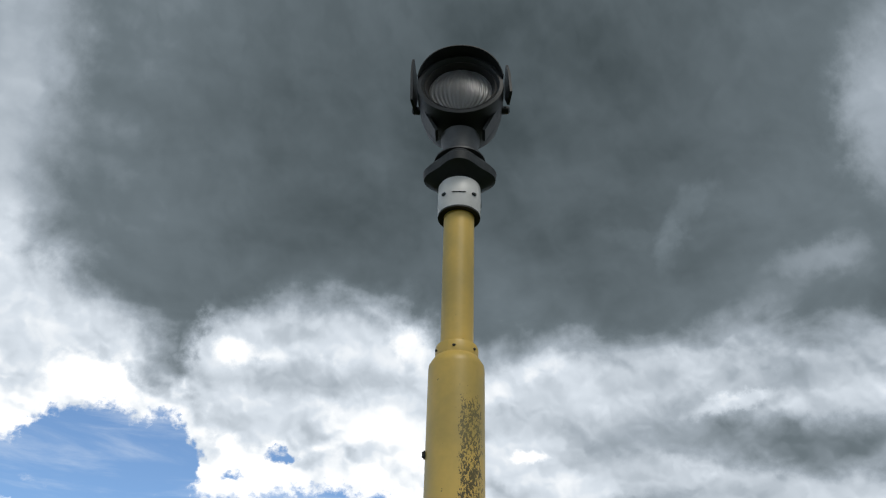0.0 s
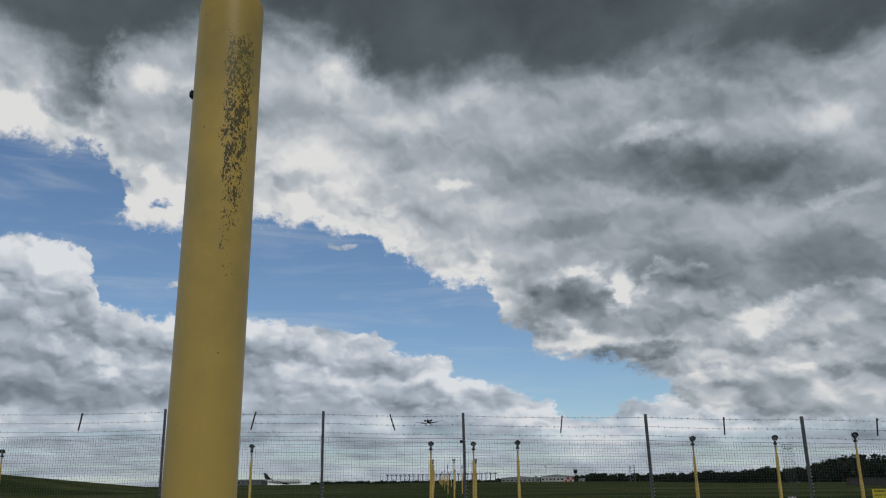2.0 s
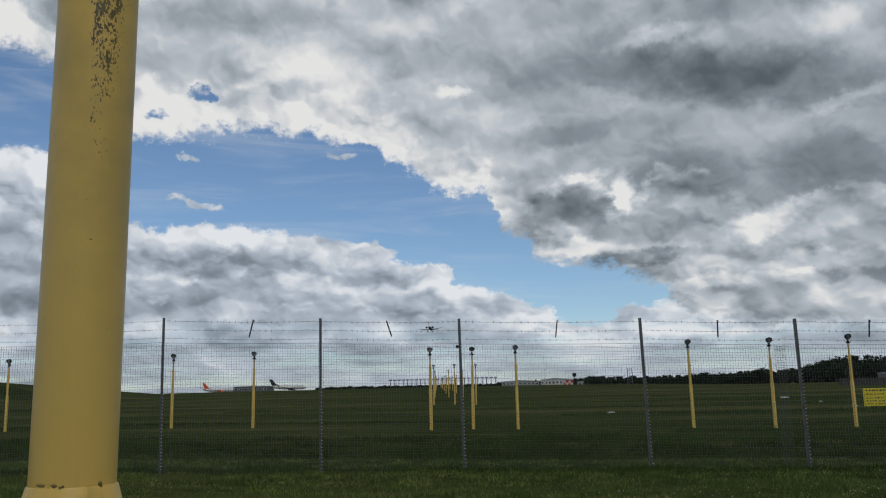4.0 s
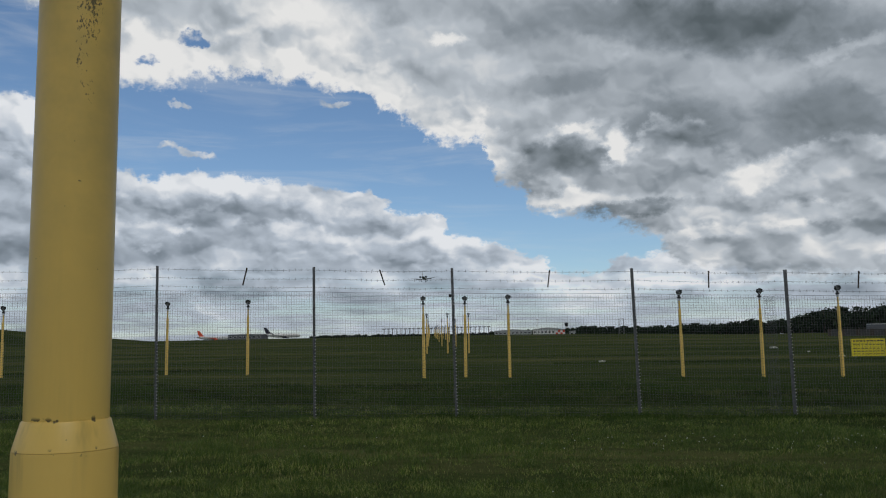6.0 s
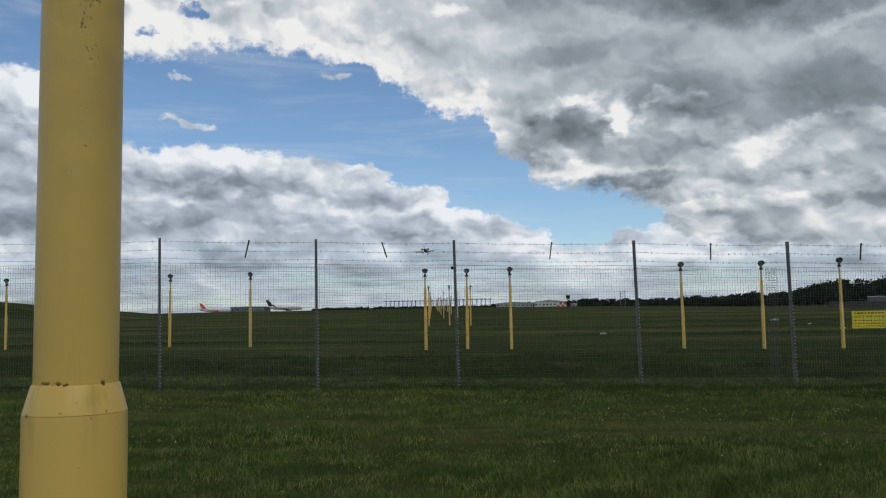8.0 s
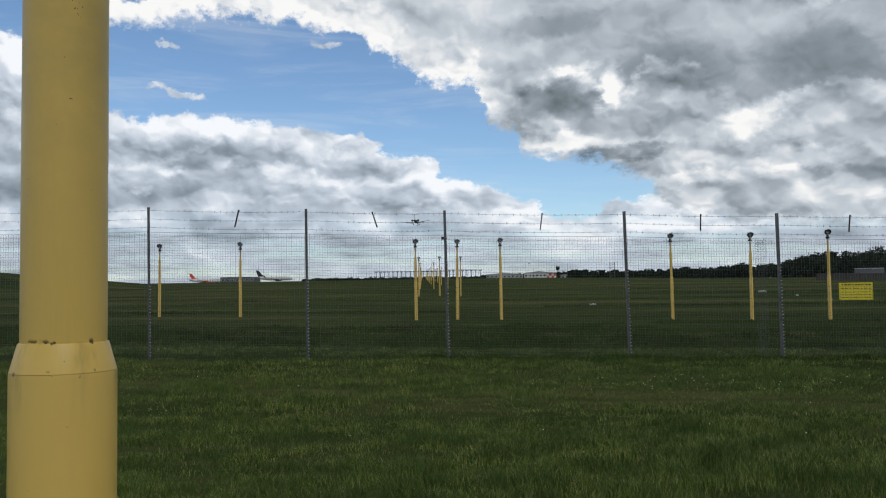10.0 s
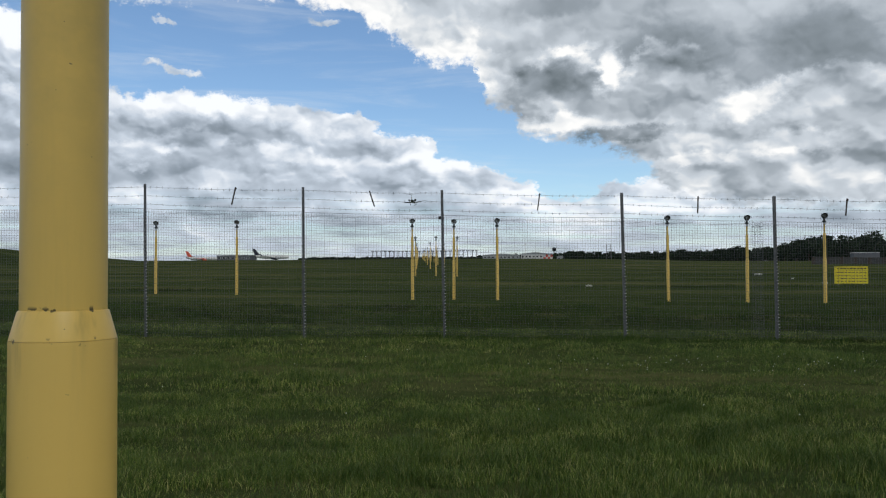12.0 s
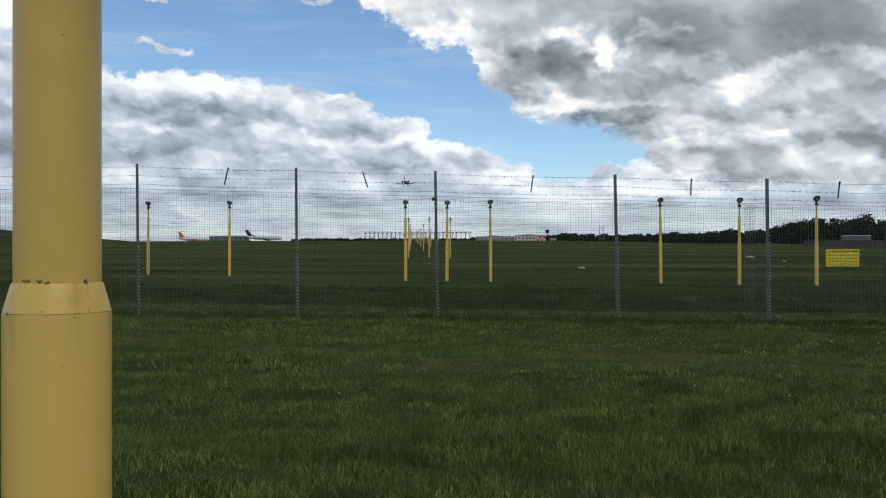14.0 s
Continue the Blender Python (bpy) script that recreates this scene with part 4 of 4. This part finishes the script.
def fuselage(length, r, nose_y):
    """Round body along y with nose at nose_y and the tail behind."""
    prof = [(0.02, 0.0), (0.35, 0.012), (0.62, 0.035), (0.86, 0.075), (1.0, 0.13), (1.0, 0.62), (0.93, 0.74), (0.72, 0.86), (0.42, 0.95), (0.14, 1.0)]
    g = Geo()
    n = 20
    vs, fs = [], []
    for k, s in prof:
        lift = 0.55 * r * max(0, (s - 0.62) / 0.38) - 0.2 * r * max(0, (0.1 - s) / 0.1)
        for i in range(n):
            a = 2 * math.pi * i / n
            vs.append((r * k * math.cos(a), nose_y - s * length, r * k * math.sin(a) + lift))
    for j in range(len(prof) - 1):
        for i in range(n):
            q = (i + 1) % n
            fs.append((j * n + i, j * n + q, (j + 1) * n + q, (j + 1) * n + i))
    fs += [tuple(range(n)), tuple((len(prof) - 1) * n + i for i in range(n - 1, -1, -1))]
    return g.add(vs, fs)


def engine(parent, x, y, z, r, length, mat):
    e = part("engine", Geo().lathe([(r * 0.82, 0.0), (r * 0.97, 0.06 * length), (r, 0.3 * length), (r * 0.9, 0.75 * length), (r * 0.6, length)], 20, pose(x, y, z, 90, 0, 0)), mat, parent)
    part("exhaust", Geo().lathe([(r * 0.55, 0.98 * length), (r * 0.42, 1.1 * length), (r * 0.1, 1.2 * length)], 14, pose(x, y, z, 90, 0, 0)), GREY_CAST, e)


def gear(parent, x, y, top, bottom, twin=True):
    leg = part("landing_gear", Geo().tube([(x, y, top), (x, y, bottom + 0.3)], 0.09, 8), GALV, parent)
    for s in ((-0.22, 0.22) if twin else (0,)):
        part("wheel", Geo().lathe([(0.2, -0.11), (0.36, -0.1), (0.4, -0.04), (0.4, 0.04), (0.36, 0.1), (0.2, 0.11)], 16, pose(x + s, y, bottom + 0.3, 0, 90, 0)), TYRE, leg)


def regional_jet(m):
    """A small twin jet with engines on the tail; nose towards +y, gear down."""
    t = thing("regional_jet", "small rear-engined jet with T-tail coming in to land", "airplane", m)
    part("fuselage", fuselage(28.0, 1.14, 13.5), PLANE_DARK, t)
    for s in (-1, 1):
        part("wing", wing(Geo(), (s * 0.6, 2.6, -0.75), (s * 10.0, -2.3, 0.25), 4.6, 1.25, 0.12, 0), PLANE_DARK, t)
        part("flap", Geo().box(4.4, 0.9, 0.12, pose(s * 3.6, -2.7, -0.78, 28, s * -6, s * -4), 0.03), PLANE_DARK, t)
        part("tailplane", wing(Geo(), (s * 0.1, -12.3, 4.55), (s * 3.8, -13.6, 4.70), 1.9, 1.0, 0.1, 0), PLANE_DARK, t)
        engine(t, s * 2.15, -5.3, 0.75, 0.72, 4.2, PLANE_DARK)
        part("pylon", Geo().box(1.1, 2.2, 0.22, pose(s * 1.35, -7.4, 0.7), 0.05), PLANE_DARK, t)
        gear(t, s * 2.05, -1.2, -0.8, -2.5)
    part("fin", Geo().add([(x, y, z) for x in (-0.12, 0.12) for y, z in ((-8.2, 0.8), (-12.6, 0.9), (-14.3, 4.65), (-12.2, 4.65))],
         [(0, 1, 2, 3), (7, 6, 5, 4), (0, 4, 5, 1), (1, 5, 6, 2), (2, 6, 7, 3), (3, 7, 4, 0)]), PLANE_WHITE, t)
    gear(t, 0, 11.0, -0.9, -2.6)
    return t


JET_D = 600.0
regional_jet(pose(-0.1286 * JET_D, JET_D, 1.4 + 0.0837 * JET_D, 3, -3, 2))


def airliner(m, label, tail, fin_mat, wing_mat, winglets):
    """A parked single-aisle airliner with engines under the wings; nose towards +y."""
    t = thing("airliner", label, "airplane", m, "parked airliners")
    body = part("fuselage", fuselage(37.0, 1.98, 18.0), PLANE_WHITE, t)
    for i in range(26):
        part("cabin_window", Geo().box(0.04, 0.26, 0.36, pose(1.95, 11.5 - i * 0.85, 0.45, 0, 0, 0), 0.01), GLASS_DARK, body)
    for s in (-1, 1):
        w = part("wing", wing(Geo(), (s * 1.2, 5.2, -0.9), (s * 17.0, -5.4, 0.6), 6.8, 1.6, 0.12, 0), wing_mat, t)
        if winglets:
            part("winglet", wing(Geo(), (s * 17.0, -5.5, 0.6), (s * 17.6, -7.2, 3.0), 1.5, 0.6, 0.1, 0), fin_mat, w)
        part("tailplane", wing(Geo(), (s * 0.3, -14.6, 1.3), (s * 6.2, -17.7, 1.9), 3.6, 1.4, 0.1, 0), PLANE_WHITE, t)
        engine(t, s * 5.6, 5.2, -1.75, 1.05, 4.0, tail)
        gear(t, s * 3.4, -1.0, -1.2, -3.7)
    part("fin", Geo().add([(x, y, z) for x in (-0.18, 0.18) for y, z in ((-10.0, 1.7), (-16.8, 2.1), (-19.2, 8.2), (-16.6, 8.2), (-12.2, 3.2))],
         [(0, 1, 2, 3, 4), (9, 8, 7, 6, 5)] + [(i, i + 5, (i + 1) % 5 + 5, (i + 1) % 5) for i in range(5)]), fin_mat, t)
    part("band", Geo().box(4.02, 9.0, 1.1, pose(0, -2, 0.1), 0.3), wing_mat, t)
    gear(t, 0, 13.0, -1.2, -3.7)
    return t


airliner(pose(-351.0, 900.0, gz(-351, 900) + 3.8, 0, 0, -82), "white and orange-red airliner parked on the apron", PLANE_RED, PLANE_RED, PLANE_RED, False)
airliner(pose(-249.0, 820.0, gz(-249, 820) + 4.7, 0, 0, -84), "white airliner with dark navy tail parked on the apron", PLANE_NAVY, PLANE_NAVY, PLANE_WHITE, True)


# ---- far buildings ----
def shed(name, label, category, x, y, base, w, d, h, wall, roof_pitch, windows=0, band=None):
    t = thing(name, label, category, pose(x, y, base, 0, 0, 0))
    part("wall", Geo().box(w, d, h, pose(0, 0, h / 2), 0.05), wall, t)
    part("roof", Geo().slab([(-w / 2 - 0.4, 0), (w / 2 + 0.4, 0), (w / 2 + 0.4, 0.25), (0, 0.25 + roof_pitch), (-w / 2 - 0.4, 0.25)], d + 0.8, pose(0, 0, h)), SHED, t)
    for i in range(windows):
        wx = -w / 2 + w * (i + 0.5) / windows
        win = part("window", Geo().box(w / windows * 0.62, 0.12, h * 0.3, pose(wx, -d / 2 - 0.02, h * 0.62), 0.02), WHITE_WALL, t)
        part("pane", Geo().box(w / windows * 0.52, 0.06, h * 0.24, pose(wx, -d / 2 - 0.09, h * 0.62)), GLASS_DARK, win)
    if band:
        part("door", Geo().box(w * 0.25, 0.15, h * 0.7, pose(w * 0.2, -d / 2 - 0.03, h * 0.35), 0.02), band, t)
    return t


shed("hangar", "long grey hangar beyond the parked aircraft", "hangar", -281, 810, gz(-281, 810) - 0.5, 34, 20, 6.6, SHED_DARK, 0.4, 7)
shed("terminal_building", "long pale airport building with dark windows", "building", 12, 700, gz(12, 700) - 0.4, 24, 15, 5.2, WHITE_WALL, 1.6, 8)
shed("terminal_building", "low grey airport building with shallow roof", "building", -16, 690, gz(-16, 690) - 0.4, 30, 15, 4.2, SHED, 1.2, 9)
shed("terminal_building", "low pale airport outbuilding", "building", 38, 700, gz(38, 700) - 0.4, 16, 12, 4.4, SHED, 0.6, 5)
hut = shed("checkered_hut", "small red and white checkered equipment hut", "hut", 12.5, 390, gz(12.5, 390) - 0.2, 4.2, 3, 2.6, WHITE_WALL, 0.1)
for i in range(4):
    for j in range(2):
        if (i + j) % 2 == 0:
            part("red_panel", Geo().box(1.0, 0.08, 1.2, pose(-1.57 + i * 1.05, -1.54, 0.65 + j * 1.25), 0.01), RED_PANEL, hut)
tower = thing("control_tower", "slim control tower standing above far trees", "tower", pose(30.0, 760, gz(30, 760)))
part("shaft", Geo().lathe([(0.8, 0), (0.7, 8.6)], 12), WHITE_WALL, tower)
cab = part("cab", Geo().lathe([(1.0, 8.6), (1.6, 9.3), (1.8, 11.2), (1.5, 11.4)], 8), GLASS_DARK, tower, "dark glazed control cab")
part("roof", Geo().lathe([(1.9, 11.4), (1.7, 11.9), (0.3, 12.2)], 8), SHED_DARK, tower)
pylon = thing("lattice_mast", "twin-legged lattice mast above the far trees", "mast", pose(66.0, 640, gz(66, 640) + 0.1))
for sx in (-1.9, 1.9):
    part("leg", Geo().tube([(sx, 0, 0), (sx * 0.85, 0, 14)], 0.26, 5), GALV, pylon)
for i in range(7):
    part("crossbar", Geo().tube([(-1.9, 0, 1 + 2 * i), (1.75, 0, 2.6 + 2 * i if i < 6 else 13.8)], 0.16, 4), GALV, pylon)
mast = thing("radio_mast", "thin pale radio mast beside the airport buildings", "mast", pose(3.0, 520, gz(3, 520)))
part("pole", Geo().tube([(0, 0, 0), (0, 0, 10.5)], [0.22, 0.08], 8), WHITE_WALL, mast)
part("aerial", Geo().box(1.0, 0.1, 0.6, pose(0, 0, 9.6), 0.03), GALV, mast)

# yellow notice board on the grass
SY = 45.0
board = thing("notice_board", "yellow notice board with unreadable dark writing on short legs", "sign", pose(0.075 + 0.3762 * (SY - 0.5), SY, 0, 0, 0, -6))
bz = 1.40 + 0.0023 * SY
part("panel", Geo().box(1.60, 0.04, 0.88, pose(0, 0, bz - 0.44), 0.008), SIGN_YELLOW, board)
for r_i, (zz, hh) in enumerate(((0.11, 0.065), (0.30, 0.06), (0.48, 0.06), (0.62, 0.06), (0.76, 0.05))):
    wds = 9 if r_i == 0 else 8
    for i in range(wds):
        part("writing_bar", Geo().box(1.45 / wds * (0.8 if (i + r_i) % 3 else 0.5), 0.006, hh if r_i == 0 else hh * 0.55, pose(-0.72 + 1.45 * (i + 0.5) / wds, -0.024, bz - zz), 0.001), INK, board)
for s in (-0.6, 0.6):
    part("leg", Geo().box(0.06, 0.05, 0.9, pose(s, 0.05, bz - 1.1), 0.005), GALV, board)

# grey container and the dark fence beside it
CY = 240.0
box_z = gz(94, CY)
cont = thing("site_container", "grey site container with pale roof edge", "container", pose(0.392 * CY, CY, box_z, 0, 0, 0))
part("body", Geo().box(6.9, 2.5, 2.3, pose(0, 0, 1.25), 0.05), SHED_DARK, cont)
part("roof_edge", Geo().box(7.0, 2.6, 0.16, pose(0, 0, 2.45), 0.04), WHITE_WALL, cont)
for i in range(14):
    part("rib", Geo().box(0.16, 0.08, 2.1, pose(-3.2 + i * 0.49, -1.27, 1.25), 0.01), SHED_DARK, cont)
low = thing("boarded_fence", "low dark boarded fence across the grass", "fence")
for i in range(46):
    x = 0.335 * 150 + i * 0.6
    part("board", Geo().box(0.56, 0.05, 1.3, pose(x, 150 + i * 0.05, gz(x, 150) + 0.55, 0, 0, 0), 0.01), BOARD if i % 4 else RUSTY, low)

# ---- woods along the horizon ----


def woods(name, label, rows, seed):
    """Trees as trunks, limbs and crowns of many small leaf clumps; rows of x, y, height, crown radius."""
    rng = np.random.default_rng(seed)
    leaves, trunks = [], Geo()
    for x, y, h, r in rows:
        z0 = gz(x, y) - 0.3
        trunks.tube([(x, y, z0), (x + rng.uniform(-.3, .3), y, z0 + h * 0.5), (x, y, z0 + h * 0.85)], [0.03 * h, 0.02 * h, 0.006 * h], 5)
        for _ in range(4):
            a = rng.uniform(0, 6.28)
            trunks.tube([(x, y, z0 + h * rng.uniform(0.3, 0.5)), (x + r * 0.7 * math.cos(a), y + r * 0.7 * math.sin(a), z0 + h * rng.uniform(0.6, 0.8))], [0.012 * h, 0.004 * h], 4)
        lobes = rng.normal(0, 1, (9, 3)) * (r * 0.5, r * 0.5, h * 0.2) + (0, 0, h * 0.52)
        n = 520
        c = lobes[rng.integers(0, 9, n)] + rng.normal(0, 1, (n, 3)) * (r * 0.24, r * 0.24, h * 0.085)
        c[:, 2] = np.abs(np.minimum(c[:, 2], h * 1.02)) + 0.2
        leaves.append(c + (x, y, z0))
    c = np.concatenate(leaves)
    n = len(c)
    s = rng.uniform(0.45, 1.15, n)[:, None]
    a, b = rng.normal(0, 1, (n, 3)), rng.normal(0, 1, (n, 3))
    a /= np.linalg.norm(a, axis=1)[:, None]
    b /= np.linalg.norm(b, axis=1)[:, None]
    V = np.stack([c - a * s, c + b * s * 0.8, c + a * s, c - b * s * 0.7], 1).reshape(-1, 3)
    F = np.arange(n * 4).reshape(-1, 4)
    t = thing(name, label, "trees", kind="stuff")
    part("trunks", trunks, BARK, t)
    part("foliage", quick_mesh("foliage", V, F), LEAF, t)


rr = random.Random(21)


def tree_row(u0, u1, y, h0, h1, n, depth):
    """Trees between two slopes x / y as seen from the mast, their height going from h0 to h1."""
    out = []
    for i in range(n):
        f = (i + rr.random()) / n
        yy = y + rr.uniform(0, depth)
        h = (h0 + (h1 - h0) * f) * rr.uniform(0.75, 1.15)
        out.append(((u0 + (u1 - u0) * f) * yy, yy, h, h * rr.uniform(0.3, 0.42)))
    return out


woods("woodland", "dark deciduous woodland along the horizon", tree_row(0.055, 0.20, 640, 6.5, 9, 130, 50) + tree_row(0.19, 0.33, 620, 8.5, 12, 110, 50), 1)
woods("woodland", "tall dark wood behind the boarded fence", tree_row(0.295, 0.345, 470, 8.5, 13.5, 34, 40) + tree_row(0.33, 0.62, 460, 13.5, 13, 150, 60), 2)
woods("far_hedgerow", "low dark trees on the skyline", tree_row(-0.27, -0.20, 700, 3.0, 3.2, 40, 30) + tree_row(-0.22, -0.05, 720, 2.9, 3.0, 110, 40) + tree_row(-0.05, 0.06, 720, 3.4, 6.5, 70, 40), 3)

# ---- small things in the grass ----
rngf = np.random.default_rng(8)
fx = np.concatenate([rngf.normal(c, 0.5, 13) for c in (1.3, 2.3, 3.6, 4.7, 6.0)] + [rngf.uniform(-6, 7, 14)])
fy = np.concatenate([rngf.normal(c, 0.45, 13) for c in (12.8, 13.4, 12.6, 13.2, 13.8)] + [rngf.uniform(6, 15, 14)])
g = Geo()
for x, y in zip(fx, fy):
    z = gz(x, y)
    h = rngf.uniform(0.05, 0.085)
    g.lathe([(0.002, 0), (0.006, 0.003), (0.007, 0.006), (0.003, 0.009)], 7, pose(x, y, z + h, rngf.uniform(-25, 25), rngf.uniform(-25, 25), 0))
tagged(part("clover_flowers", g, PETAL), "scattered small white clover flowers in the grass", "flowers", kind="stuff")


def litter(x, y, size, turn):
    g = Geo()
    n = 7
    vs = [(size * (i / (n - 1) - 0.5), size * 0.6 * (j / (n - 1) - 0.5), 0.25 * size * (0.5 + 0.5 * math.sin(i * 1.7 + j * 2.3)) + 0.1) for j in range(n) for i in range(n)]
    fs = [(j * n + i, j * n + i + 1, (j + 1) * n + i + 1, (j + 1) * n + i) for j in range(n - 1) for i in range(n - 1)]
    g.add(vs, fs)
    me = g.mesh("litter_scrap")
    bm = bmesh.new()
    bm.from_mesh(me)
    bmesh.ops.solidify(bm, geom=list(bm.faces), thickness=0.004)
    bm.to_mesh(me)
    bm.free()
    ob = part("litter_scrap", me, PAPER)
    ob.matrix_basis = pose(x, y, gz(x, y), 0, 0, turn)
    tagged(ob, "crumpled white scrap lying on the airfield grass", "litter", group="scraps in the grass")


litter(0.082 * 40, 41, 0.30, 40)
litter(0.272 * 62, 62, 0.5, 10)
litter(0.31 * 52, 52, 0.25, 70)
litter(0.345 * 44, 44, 0.25, 0)
